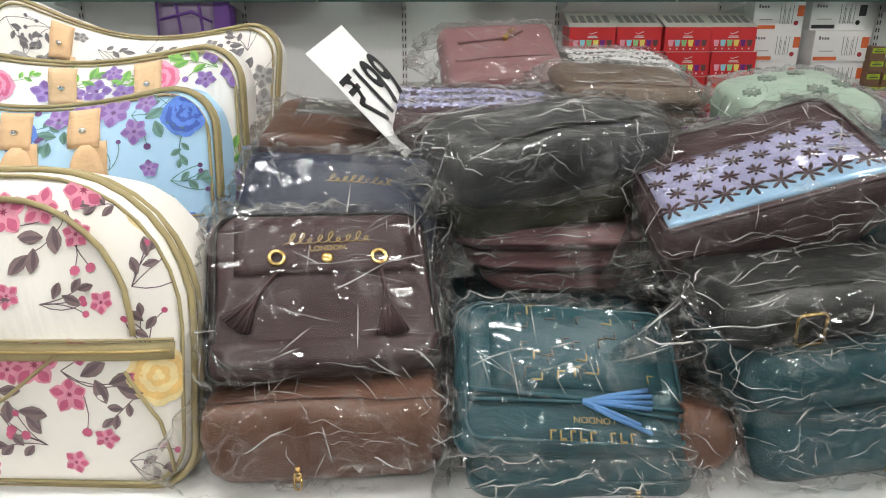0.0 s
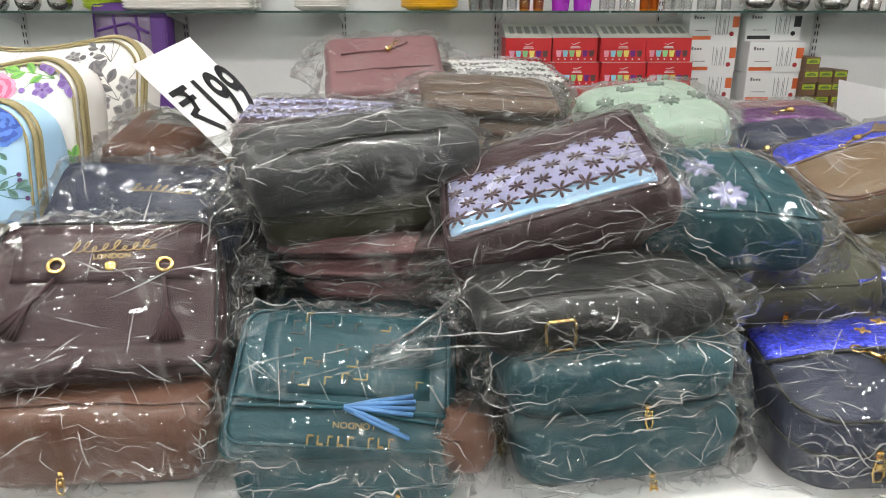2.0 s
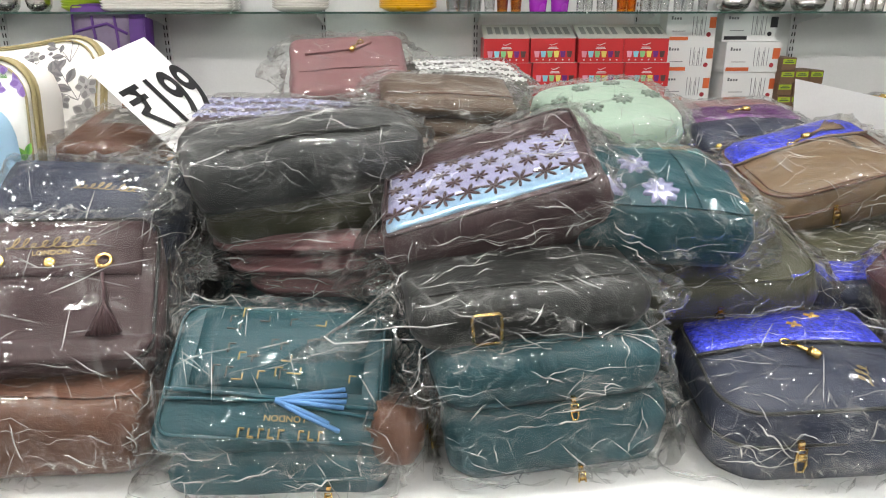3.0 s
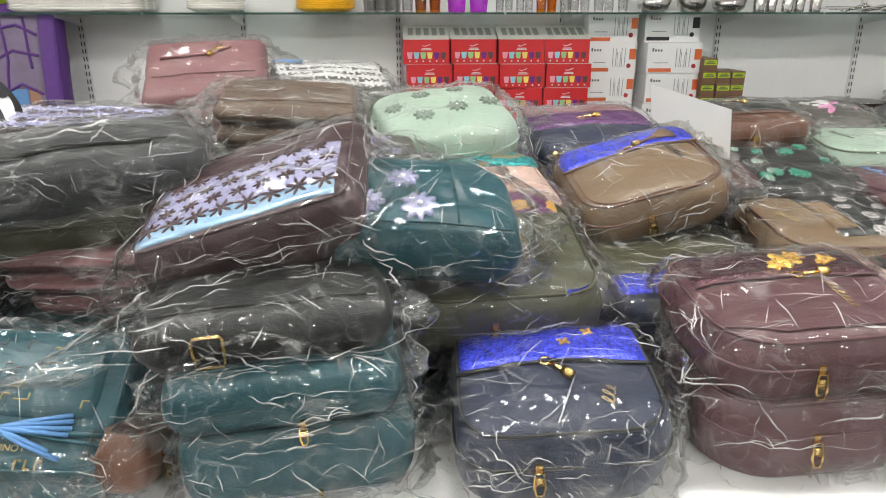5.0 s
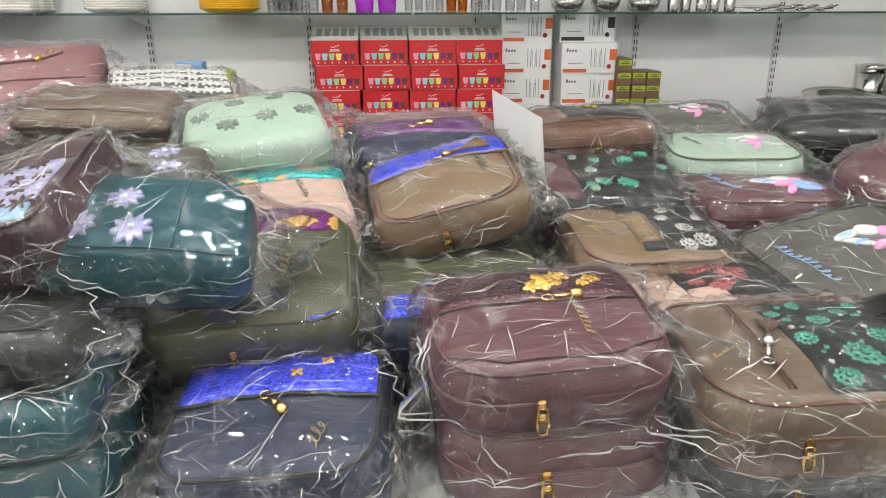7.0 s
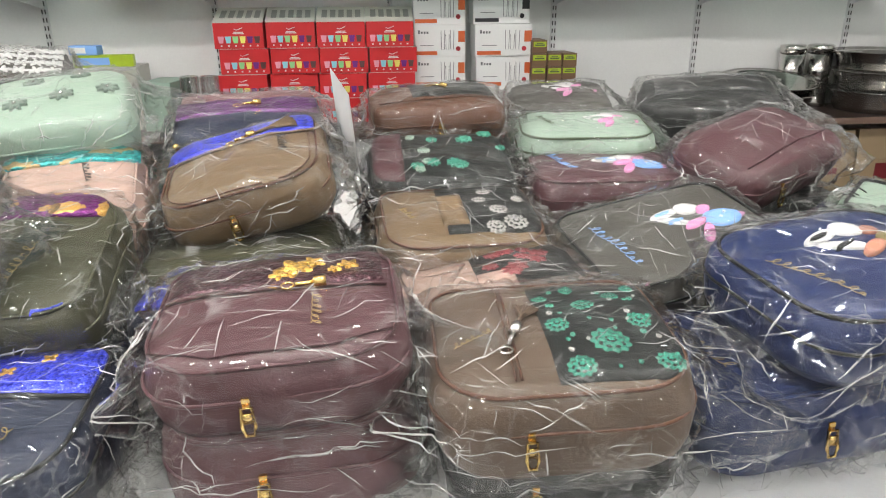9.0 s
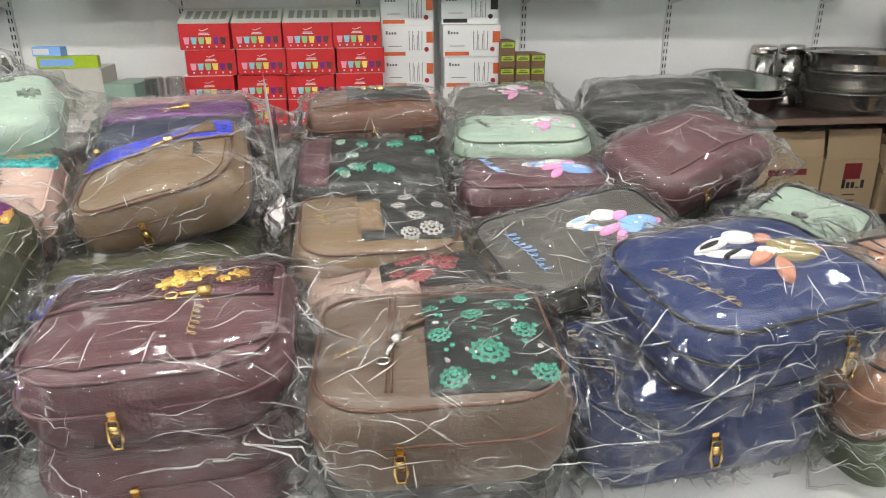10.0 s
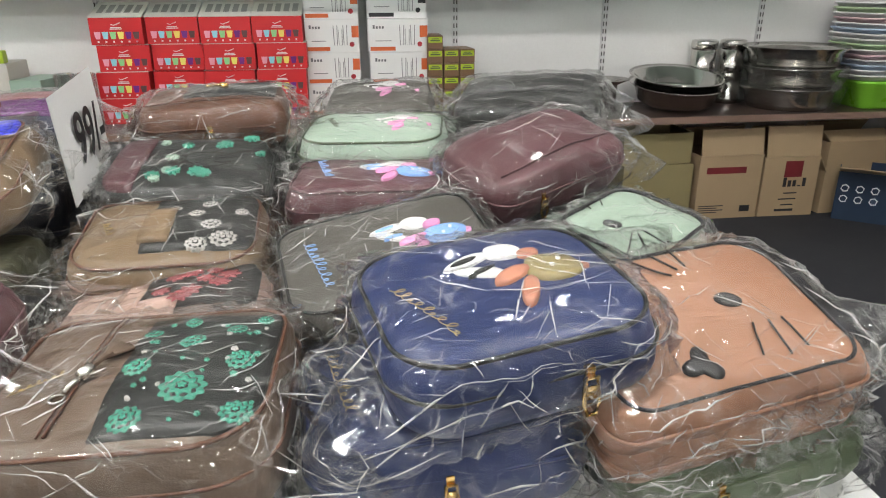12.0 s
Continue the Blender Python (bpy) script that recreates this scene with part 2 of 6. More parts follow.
ROSE = leather("dusty_rose_leather", (0.205, 0.104, 0.108), 0.42)
TAUPE = leather("taupe_leather", (0.170, 0.117, 0.070), 0.42)
MOCHA = leather("mocha_leather", (0.122, 0.087, 0.064), 0.42)
MINT = leather("mint_leather", (0.31, 0.40, 0.325), 0.42)
BLUSH = leather("blush_leather", (0.42, 0.295, 0.25), 0.45)
CORAL = leather("coral_tan_leather", (0.300, 0.158, 0.100), 0.40)
GREENL = leather("bottle_green_leather", (0.075, 0.102, 0.055), 0.42)
BLUE_SEQ = sequins("blue_sequins", (0.07, 0.09, 0.90))
PURPLE_SEQ = sequins("purple_gold_sequins", (0.16, 0.02, 0.16), (0.75, 0.45, 0.12))
VIOLET_SEQ = sequins("violet_sequins", (0.15, 0.035, 0.18))
AQUA_SEQ = sequins("aqua_gold_sequins", (0.05, 0.38, 0.38), (0.55, 0.40, 0.20))
MAROON_SEQ = sequins("maroon_sequins", (0.085, 0.035, 0.045))
GOLD_SEQ = sequins("gold_sequins", (0.75, 0.42, 0.10))
LILAC = surface("lilac_foil", (0.44, 0.44, 0.64), 0.25, 0.3, 14, 200, 0.0002, 0.35)
SKYFOIL = surface("pale_blue_foil", (0.36, 0.56, 0.76), 0.22, 0.25, 14, 200, 0.0002, 0.35)
SKY = surface("sky_blue_applique", (0.22, 0.42, 0.80), 0.5, 0.08)
PINK = surface("pink_applique", (0.75, 0.30, 0.55), 0.5, 0.08)
WHITE = surface("white_applique", (0.66, 0.66, 0.65), 0.5, 0.06)
KHAKI = surface("khaki_applique", (0.26, 0.21, 0.09), 0.5, 0.1)
TERRA = surface("terracotta_applique", (0.46, 0.20, 0.13), 0.5, 0.1)
JADE = surface("jade_embroidery", (0.045, 0.25, 0.175), 0.6, 0.2, 60, 300, 0.001)
WHITETHREAD = surface("white_embroidery", (0.36, 0.35, 0.33), 0.6, 0.2, 60, 300, 0.001)
REDTHREAD = surface("dull_red_embroidery", (0.25, 0.06, 0.065), 0.6, 0.2, 60, 300, 0.001)
SAGE = surface("sage_applique", (0.15, 0.20, 0.16), 0.5, 0.15)
GREYMINT = surface("grey_green_applique", (0.26, 0.36, 0.29), 0.5, 0.15)
TASSEL_BLUE = surface("blue_suede_tassel", (0.10, 0.24, 0.48), 0.6, 0.15, 60, 300)
CLOTH_WHITE = cotton("cream_cotton", (0.80, 0.77, 0.71))
CLOTH_BLUE = cotton("pale_blue_cotton", (0.42, 0.65, 0.86))
CLOTH_PALE = cotton("white_cotton", (0.80, 0.78, 0.74))


def dye(name, colour):
    return surface("print_" + name, colour, 0.7, 0.45, 55, 300, 0.0003)


DYE = {n: dye(n, c) for n, c in (("pink", (0.50, 0.10, 0.19)), ("rosy", (0.68, 0.27, 0.36)), ("wine", (0.26, 0.03, 0.08)), ("taupe", (0.21, 0.15, 0.15)), ("umber", (0.13, 0.09, 0.10)), ("yellow", (0.70, 0.46, 0.17)), ("straw", (0.80, 0.60, 0.30)), ("blue", (0.045, 0.10, 0.42)), ("azure", (0.10, 0.22, 0.66)), ("violet", (0.22, 0.12, 0.36)), ("lavender", (0.32, 0.22, 0.48)), ("plum", (0.12, 0.05, 0.17)), ("sage", (0.14, 0.28, 0.25)), ("moss", (0.09, 0.19, 0.16)), ("green", (0.24, 0.50, 0.10)), ("leaf", (0.14, 0.34, 0.09)), ("rose", (0.66, 0.13, 0.24)), ("blush", (0.78, 0.30, 0.42)), ("red", (0.62, 0.06, 0.13)), ("smoke", (0.19, 0.18, 0.18)), ("ash", (0.34, 0.33, 0.32)), ("coal", (0.13, 0.12, 0.13)))}
MAUVE_MESH = surface("sheer_mauve_mesh", (0.17, 0.13, 0.20), 0.6, 0.4, 16, 260, 0.001)
PURPLE_CLOTH = surface("purple_mesh_cloth", (0.09, 0.025, 0.19), 0.6, 0.25, 30, 260, 0.001)
NAVYBOX = surface("navy_printed_carton", (0.015, 0.03, 0.06), 0.4, 0.2)
LIMEBOX = surface("lime_printed_carton", (0.35, 0.48, 0.02), 0.45, 0.2, 40, 200)
BROWNBOX = surface("brown_printed_carton", (0.16, 0.09, 0.05), 0.45, 0.2, 40, 200)


def glow_material():
    m, nt, p, out = nodes_of("panel_glow")
    p.inputs["Base Color"].default_value = (0.9, 0.9, 0.9, 1)
    p.inputs["Emission Color"].default_value = (1.0, 0.985, 0.95, 1)
    p.inputs["Emission Strength"].default_value = LAMP
    return m


GLOW = glow_material()


# ---- mesh helpers ----
def finish(name, bm, material, smooth=True):
    me = bpy.data.meshes.new(name)
    bmesh.ops.recalc_face_normals(bm, faces=bm.faces)
    bm.to_mesh(me)
    bm.free()
    me.materials.append(material)
    if smooth:
        me.polygons.foreach_set("use_smooth", [True] * len(me.polygons))
    return me


def part(name, bm, material, parent, label="", smooth=True):
    """One mesh object under a thing or a part."""
    ob = new(name, finish(name, bm, material, smooth))
    ob.parent = parent
    if label:
        ob["label"] = label
    return ob


def thing(name, m, label, category, group=""):
    ob = new(name)
    ob.empty_display_size = 0.05
    ob.matrix_basis = m
    return tagged(ob, label, category, group)


def setting(name, bm, material, label="", smooth=False):
    ob = new(name, finish(name, bm, material, smooth))
    return tagged(ob, label, kind="structure")


def box(bm, x0, x1, y0, y1, z0, z1, bevel=0.0, m=None):
    made = bmesh.ops.create_cube(bm, size=1.0, matrix=Matrix.Translation(((x0 + x1) / 2, (y0 + y1) / 2, (z0 + z1) / 2)) @ Matrix.Diagonal((x1 - x0, y1 - y0, z1 - z0, 1)))
    vs = made["verts"]
    if bevel:
        es = {e for v in vs for e in v.link_edges}
        got = bmesh.ops.bevel(bm, geom=list(es), offset=bevel, segments=2, affect="EDGES")
        vs = list({v for f in got["faces"] for v in f.verts} | {v for v in vs if v.is_valid})
    if m is not None:
        bmesh.ops.transform(bm, matrix=m, verts=vs)
    return bm


def boxed(x0, x1, y0, y1, z0, z1, bevel=0.0, m=None):
    return box(bmesh.new(), x0, x1, y0, y1, z0, z1, bevel, m)


def tube(bm, pts, r, n=6, closed=False):
    pts = [Vector(p) for p in pts]
    rings = []
    for i, p in enumerate(pts):
        a = pts[i - 1] if (i > 0 or closed) else p
        b = pts[(i + 1) % len(pts)] if (i < len(pts) - 1 or closed) else p
        d = (b - a).normalized()
        u = d.cross(Vector((0, 0, 1)))
        if u.length < 0.2:
            u = d.cross(Vector((0, 1, 0)))
        u.normalize()
        v = d.cross(u)
        rings.append([bm.verts.new(p + r * (math.cos(k * math.tau / n) * u + math.sin(k * math.tau / n) * v)) for k in range(n)])
    last = len(rings) if closed else len(rings) - 1
    for i in range(last):
        ra, rb = rings[i], rings[(i + 1) % len(rings)]
        for k in range(n):
            bm.faces.new((ra[k], ra[(k + 1) % n], rb[(k + 1) % n], rb[k]))
    if not closed:
        bm.faces.new(rings[0])
        bm.faces.new(rings[-1])
    return bm


def lathe(profile, n=40):
    """profile: (radius, z) from the axis outwards and back."""
    bm = bmesh.new()
    rings = []
    for r, z in profile:
        rings.append([bm.verts.new((r * math.cos(k * math.tau / n), r * math.sin(k * math.tau / n), z)) for k in range(n)] if r > 1e-5 else [bm.verts.new((0, 0, z))])
    for ra, rb in zip(rings, rings[1:]):
        for k in range(n):
            q = [ra[k % len(ra)], ra[(k + 1) % len(ra)], rb[(k + 1) % len(rb)], rb[k % len(rb)]]
            q = list(dict.fromkeys(q))
            if len(q) > 2:
                bm.faces.new(q)
    return bm


def outline(w, l, rf, rb, per=8):
    """A rounded rectangle: radius rf at the near corners, rb at the far ones."""
    pts = []
    for cx, cy, r, a0 in ((1, -1, rf, -90), (1, 1, rb, 0), (-1, 1, rb, 90), (-1, -1, rf, 180)):
        r = max(0.004, min(r, w / 2 - 0.002, l / 2 - 0.002))
        for k in range(per + 1):
            a = radians(a0 + 90 * k / per)
            pts.append((cx * (w / 2 - r) + r * math.cos(a), cy * (l / 2 - r) + r * math.sin(a)))
    out = []
    for i, p in enumerate(pts):     # add points along the straights
        q = pts[(i + 1) % len(pts)]
        d = math.dist(p, q)
        n = max(1, int(d / 0.022))
        out += [(p[0] + (q[0] - p[0]) * k / n, p[1] + (q[1] - p[1]) * k / n) for k in range(n)]
    return out


class Bag:
    """A soft bag that lies with its front panel up; local z runs from its base to h."""

    def __init__(self, name, label, at, turn, size, material, corner=(0.05, 0.03), puff=0.012, seed=1, film=True, trim=None, group="wrapped bags on the table", category="bag", zipline=True, reach=0.02):
        self.w, self.l, self.h = size
        self.rf, self.rb = corner
        self.puff, self.seed = puff, seed
        yaw, pitch, roll = turn
        self.ob = thing(name, pose(*at, pitch, roll, yaw) @ Matrix.Translation((0, 0, -self.h)), label, category, group)
        self.body = part("body", self.shell(), material, self.ob)
        if trim:
            ring = outline(self.w - 0.010, self.l - 0.010, self.rf, self.rb)
            part("piping", tube(bmesh.new(), [(x, y, self.h - 0.001) for x, y in ring], 0.0024, 6, True), trim, self.ob)
        if zipline:
            ring = outline(self.w + 0.009, self.l + 0.009, self.rf, self.rb)
            part("zip_tape", tube(bmesh.new(), [(x, y, self.h * 0.62 + 0.003 * self.n3(x * 9, y * 9, 5)) for x, y in ring], 0.0022, 6, True), trim or material, self.ob)
        if film:
            film = part("plastic_wrap", self.wrap(reach), FILM, self.ob, "clear crinkled plastic wrapping")
            part("film_crease", self.creases(), CREASE, film, "pinched creases in the film, their glints painted whitish", False)["kind"] = "stuff"
            rng = random.Random(self.seed * 5 + 1)
            for side in (0, 1, 2):
                if side or rng.random() < 0.75:
                    part("film_flap", self.flap(side, rng), LOOSE_FILM, film, "loose crumpled flap of the wrapping", False)

    def flap(self, side, rng):
        """Loose film that sticks out at an end (1, 2) or along the front edge (0), pleated like a fan."""
        bm = bmesh.new()
        half, depth = (self.w / 2, self.l / 2) if side == 0 else (self.l / 2, self.w / 2)
        c0, c1 = rng.uniform(-0.95, -0.6) * half, rng.uniform(0.4, 0.95) * half
        far = rng.uniform(0.014, 0.026) if side == 0 else rng.uniform(0.028, 0.060)
        z0 = self.h * rng.uniform(0.15, 0.45)
        nv, nu = 34, 5
        grid = []
        for i in range(nv + 1):
            c = c0 + (c1 - c0) * i / nv
            ends = min(1.0, 6 * min(i, nv - i) / nv + 0.25)
            length = far * ends * (0.65 + 0.7 * abs(self.n3(c * 16, side, 2)) + rng.uniform(-0.10, 0.10))
            pleat = rng.uniform(-1, 1)
            row = []
            for j in range(nu + 1):
                u = j / nu
                d = depth + 0.006 + length * u
                z = z0 + 0.030 * self.n3(c * 9, side, 4) + 0.007 * pleat * u + 0.010 * self.n3(c * 25, u * 2, side) * u - 0.25 * length * u * u
                z = max(0.002, z)
                e = c + 0.003 * rng.uniform(-1, 1) * u
                row.append(bm.verts.new({0: (e, -d, z), 1: (-d, e, z), 2: (d, e, z)}[side]))
            grid.append(row)
        for p, q in zip(grid, grid[1:]):
            for j in range(nu):
                bm.faces.new((p[j], q[j], q[j + 1]))
                bm.faces.new((p[j], q[j + 1], p[j + 1]))
        return bm

    def n3(self, x, y, z):
        return noise.noise(Vector((x + self.seed * 7.31, y - self.seed * 3.77, z)))

    def top(self, x, y):
        """Height of the front panel at (x, y)."""
        f = min(1.0, ((abs(2 * x / self.w)) ** 4 + (abs(2 * y / self.l)) ** 4) ** 0.25)
        return self.h + self.puff * (1 - f * f) + (1 - f ** 6) * (0.006 * self.n3(x * 9, y * 9, 0) + 0.0035 * self.n3(x * 24, y * 30, 3))

    def shell(self):
        bm = bmesh.new()
        h = self.h
        levels = [(0.020, 0.0), (0.006, 0.004), (0.0, 0.016), (-0.004, h * 0.35), (-0.005, h * 0.6), (0.0, h - 0.012), (0.006, h - 0.003)]
        rings = []
        base = outline(self.w, self.l, self.rf, self.rb)
        for d, z in levels:
            ring = []
            for x, y in base:
                sx, sy = (self.w - 2 * d) / self.w, (self.l - 2 * d) / self.l
                k = 0.007 * self.n3(x * 13, y * 13, z * 18) + 0.003 * self.n3(x * 34, y * 34, z * 40) if 0.01 < z < h - 0.006 else 0
                u = Vector((x, y, 0)).normalized()
                ring.append(bm.verts.new((x * sx + u.x * k, y * sy + u.y * k, z)))
            rings.append(ring)
        for f in (0.90, 0.78, 0.62, 0.46, 0.30, 0.15):
            rings.append([bm.verts.new((x * f, y * f, self.top(x * f, y * f))) for x, y in base])
        n = len(base)
        for a, b in zip(rings, rings[1:]):
            for k in range(n):
                bm.faces.new((a[k], a[(k + 1) % n], b[(k + 1) % n], b[k]))
        bm.faces.new(rings[0])
        c = bm.verts.new((0, 0, self.top(0, 0)))
        for k in range(n):
            bm.faces.new((rings[-1][k], rings[-1][(k + 1) % n], c))
        return bm

    def wrap(self, reach):
        """The loose film: pulled flat over the panel, gathered at the ends, crumpled at the sides."""
        rng = random.Random(self.seed * 13 + 5)
        bm = bmesh.new()
        h = self.h
        ears = [(rng.choice((0, math.pi)) + rng.uniform(-0.7, 0.7), rng.uniform(0.6, 1.3), rng.uniform(0.10, 0.22)) for _ in range(7)]
        n = 110
        base = []
        ring0 = outline(self.w, self.l, self.rf * 0.8, self.rb * 0.8, 5)
        acc = [0.0]
        for i in range(len(ring0)):
            acc.append(acc[-1] + math.dist(ring0[i], ring0[(i + 1) % len(ring0)]))
        for k in range(n):
            s, i = acc[-1] * k / n, 0
            while acc[i + 1] < s:
                i += 1
            t = (s - acc[i]) / max(1e-6, acc[i + 1] - acc[i])
            p, q = ring0[i], ring0[(i + 1) % len(ring0)]
            base.append((p[0] + (q[0] - p[0]) * t, p[1] + (q[1] - p[1]) * t))
        rings = []
        side = [(0.010, 0.001), (0.016, 0.10), (0.017, 0.24), (0.016, 0.38), (0.015, 0.52), (0.013, 0.66), (0.011, 0.80), (0.008, 0.92), (0.004, 1.03)]
        for e, zf in side:
            ring = []
            for x, y in base:
                u = Vector((x, y, 0)).normalized()
                a = math.atan2(y / self.l, x / self.w)
                ear = sum(s * math.exp(-((math.remainder(a - c, math.tau)) / wd) ** 2) for c, s, wd in ears)
                mid = max(0.0, 1 - abs(zf - 0.35) * 1.6)
                ridge = max(0.0, 1 - 5 * abs(self.n3(a * 4.5, zf * 4, 9))) * 0.014 + max(0.0, 1 - 4 * abs(self.n3(a * 11, zf * 6, 4))) * 0.007
                k = e * 0.85 + ridge + 1.5 * reach * ear * mid
                jx, jy = rng.uniform(-0.0008, 0.0008), rng.uniform(-0.0008, 0.0008)
                z = max(0.001, zf * h + 0.006 * self.n3(a * 9, zf * 7, 1))
                ring.append(bm.verts.new((x + u.x * k + jx, y + u.y * k + jy, z)))
            rings.append(ring)
        for f in (0.96, 0.90, 0.83, 0.75, 0.66, 0.57, 0.48, 0.39, 0.30, 0.20, 0.10):
            ring = []
            for x, y in base:
                px, py = x * f, y * f
                ring.append(bm.verts.new((px, py, self.top(px, py) + self.lift(px, py))))
            rings.append(ring)
        for a, b in zip(rings, rings[1:]):
            for k in range(n):
                bm.faces.new((a[k], a[(k + 1) % n], b[(k + 1) % n], b[k]))
        self.sheet = [[v.co.copy() for v in ring] for ring in rings]
        c = bm.verts.new((0, 0, self.top(0, 0) + 0.007))
        for k in range(n):
            bm.faces.new((rings[-1][k], rings[-1][(k + 1) % n], c))
        return bm

    def lift(self, x, y):
        """How far the film stands off the panel."""
        return 0.004 + 0.005 * max(0.0, 1 - 5 * abs(self.n3(x * 7 + y * 5, y * 20, 6))) + 0.003 * max(0.0, 1 - 4 * abs(self.n3(x * 17, y * 9 + x * 6, 8)))

    def on_sheet(self, r, k):
        """A point of the film: r rings up from the base, k steps round."""
        n = len(self.sheet[0])
        r = max(0.0, min(len(self.sheet) - 1.001, r))
        i, j = int(r), int(math.floor(k))
        a, b = self.sheet[i], self.sheet[i + 1]
        low = a[j % n].lerp(a[(j + 1) % n], k - j)
        return low.lerp(b[j % n].lerp(b[(j + 1) % n], k - j), r - i)

    def creases(self):
        """Thin tent-shaped folds: straight pulls over the panel, short crumples round the sides; glints come partly
        from their white colour.
        """
        rng = random.Random(self.seed * 17 + 3)
        bm = bmesh.new()
        size = (self.w + self.l) / 0.5

        def ridge(pts, wide):
            rows = []
            for i, p in enumerate(pts):
                d = pts[min(i + 1, len(pts) - 1)] - pts[max(i - 1, 0)]
                up = Vector((p.x * 1.2, p.y * 1.2, 0.12)).normalized() if p.z < self.h * 0.97 else Vector((0, 0, 1))
                side = d.cross(up)
                if side.length < 1e-7:
                    return
                side.normalize()
                t = i / (len(pts) - 1)
                half = wide * (0.15 + 0.85 * min(1.0, 4 * t, 4 * (1 - t))) * rng.uniform(0.75, 1.2)
                rows.append([bm.verts.new(p + side * half + up * 0.0004), bm.verts.new(p + up * (0.0006 + half * 0.9)), bm.verts.new(p - side * half + up * 0.0004)])
            for a, b in zip(rows, rows[1:]):
                for q in (0, 1):
                    bm.faces.new((a[q], a[q + 1], b[q + 1], b[q]))

        n = len(self.sheet[0])
        main = rng.uniform(0, math.pi)
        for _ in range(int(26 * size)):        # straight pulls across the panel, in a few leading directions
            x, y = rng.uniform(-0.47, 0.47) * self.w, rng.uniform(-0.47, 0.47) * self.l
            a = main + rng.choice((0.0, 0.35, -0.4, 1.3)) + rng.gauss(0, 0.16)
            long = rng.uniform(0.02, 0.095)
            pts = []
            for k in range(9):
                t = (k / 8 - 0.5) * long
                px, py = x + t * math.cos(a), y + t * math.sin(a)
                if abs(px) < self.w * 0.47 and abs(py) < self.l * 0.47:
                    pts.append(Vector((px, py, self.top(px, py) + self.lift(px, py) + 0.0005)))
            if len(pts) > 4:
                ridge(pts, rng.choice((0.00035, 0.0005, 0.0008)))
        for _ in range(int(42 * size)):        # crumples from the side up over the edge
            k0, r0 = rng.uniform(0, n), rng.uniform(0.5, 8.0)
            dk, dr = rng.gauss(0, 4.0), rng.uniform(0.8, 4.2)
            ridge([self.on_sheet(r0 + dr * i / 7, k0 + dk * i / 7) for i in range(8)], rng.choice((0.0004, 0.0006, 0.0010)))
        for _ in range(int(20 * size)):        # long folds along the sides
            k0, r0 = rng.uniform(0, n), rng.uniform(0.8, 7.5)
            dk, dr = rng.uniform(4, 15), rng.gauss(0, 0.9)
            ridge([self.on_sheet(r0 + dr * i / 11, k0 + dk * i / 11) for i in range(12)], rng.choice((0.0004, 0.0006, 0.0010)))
        return bm

    # -- things on the front panel --
    def panel(self, name, x0, x1, y0, y1, material, off=0.0018, label="", nx=10, ny=8):
        """A piece of material laid on the panel; the edges are turned down."""
        bm = bmesh.new()
        grid = {}
        for i in range(-1, nx + 2):
            for j in range(-1, ny + 2):
                x = x0 + (x1 - x0) * min(max(i, 0), nx) / nx
                y = y0 + (y1 - y0) * min(max(j, 0), ny) / ny
                edge = i in (-1, nx + 1) or j in (-1, ny + 1)
                r = (self.rf if y < 0 else self.rb) + 0.004
                cx, cy = self.w / 2 - r, self.l / 2 - r
                dx, dy = abs(x) - cx, abs(y) - cy
                if dx > 0 and dy > 0 and math.hypot(dx, dy) > r - 0.008:
                    k = (r - 0.008) / math.hypot(dx, dy)
                    x, y = math.copysign(cx + dx * k, x), math.copysign(cy + dy * k, y)
                grid[i, j] = bm.verts.new((x, y, self.top(x, y) + (off if not edge else -0.001)))
        for i in range(-1, nx + 1):
            for j in range(-1, ny + 1):
                bm.faces.new((grid[i, j], grid[i + 1, j], grid[i + 1, j + 1], grid[i, j + 1]))
        return part(name, bm, material, self.ob, label)

    def blob(self, bm, cx, cy, radius, off=0.0028, n=28):
        """A flat patch round (cx, cy) with radius(angle), raised a little."""
        rings = []
        for f, o in ((1.0, -0.001), (0.97, off), (0.6, off)):
            ring = []
            for k in range(n):
                a = k * math.tau / n
                r = radius(a) * f
                x, y = cx + r * math.cos(a), cy + r * math.sin(a)
                x, y = max(-self.w / 2 + 0.004, min(self.w / 2 - 0.004, x)), max(-self.l / 2 + 0.004, min(self.l / 2 - 0.004, y))
                ring.append(bm.verts.new((x, y, self.top(x, y) + o)))
            rings.append(ring)
        for a, b in zip(rings, rings[1:]):
            for k in range(n):
                bm.faces.new((a[k], a[(k + 1) % n], b[(k + 1) % n], b[k]))
        bm.faces.new(rings[-1])
        return bm

    def flower(self, cx, cy, r, material, petals=6, name="flower_applique", deep=0.30, spin=0.0, off=0.003, centre=None):
        f = part(name, self.blob(bmesh.new(), cx, cy, lambda a: r * (1 - deep + deep * math.cos(petals * (a + spin))), off, petals * 8), material, self.ob)
        if centre:
            bm = bmesh.new()
            bmesh.ops.create_uvsphere(bm, u_segments=10, v_segments=6, radius=r * 0.16, matrix=Matrix.Translation((cx, cy, self.top(cx, cy) + off)))
            part("stud", bm, centre, f, "small round stud")
        return f

    def ellipse(self, name, cx, cy, a, b, spin, material, off=0.003):
        return part(name, self.blob(bmesh.new(), cx, cy, lambda t: a * b / math.hypot(b * math.cos(t - spin), a * math.sin(t - spin)), off), material, self.ob)

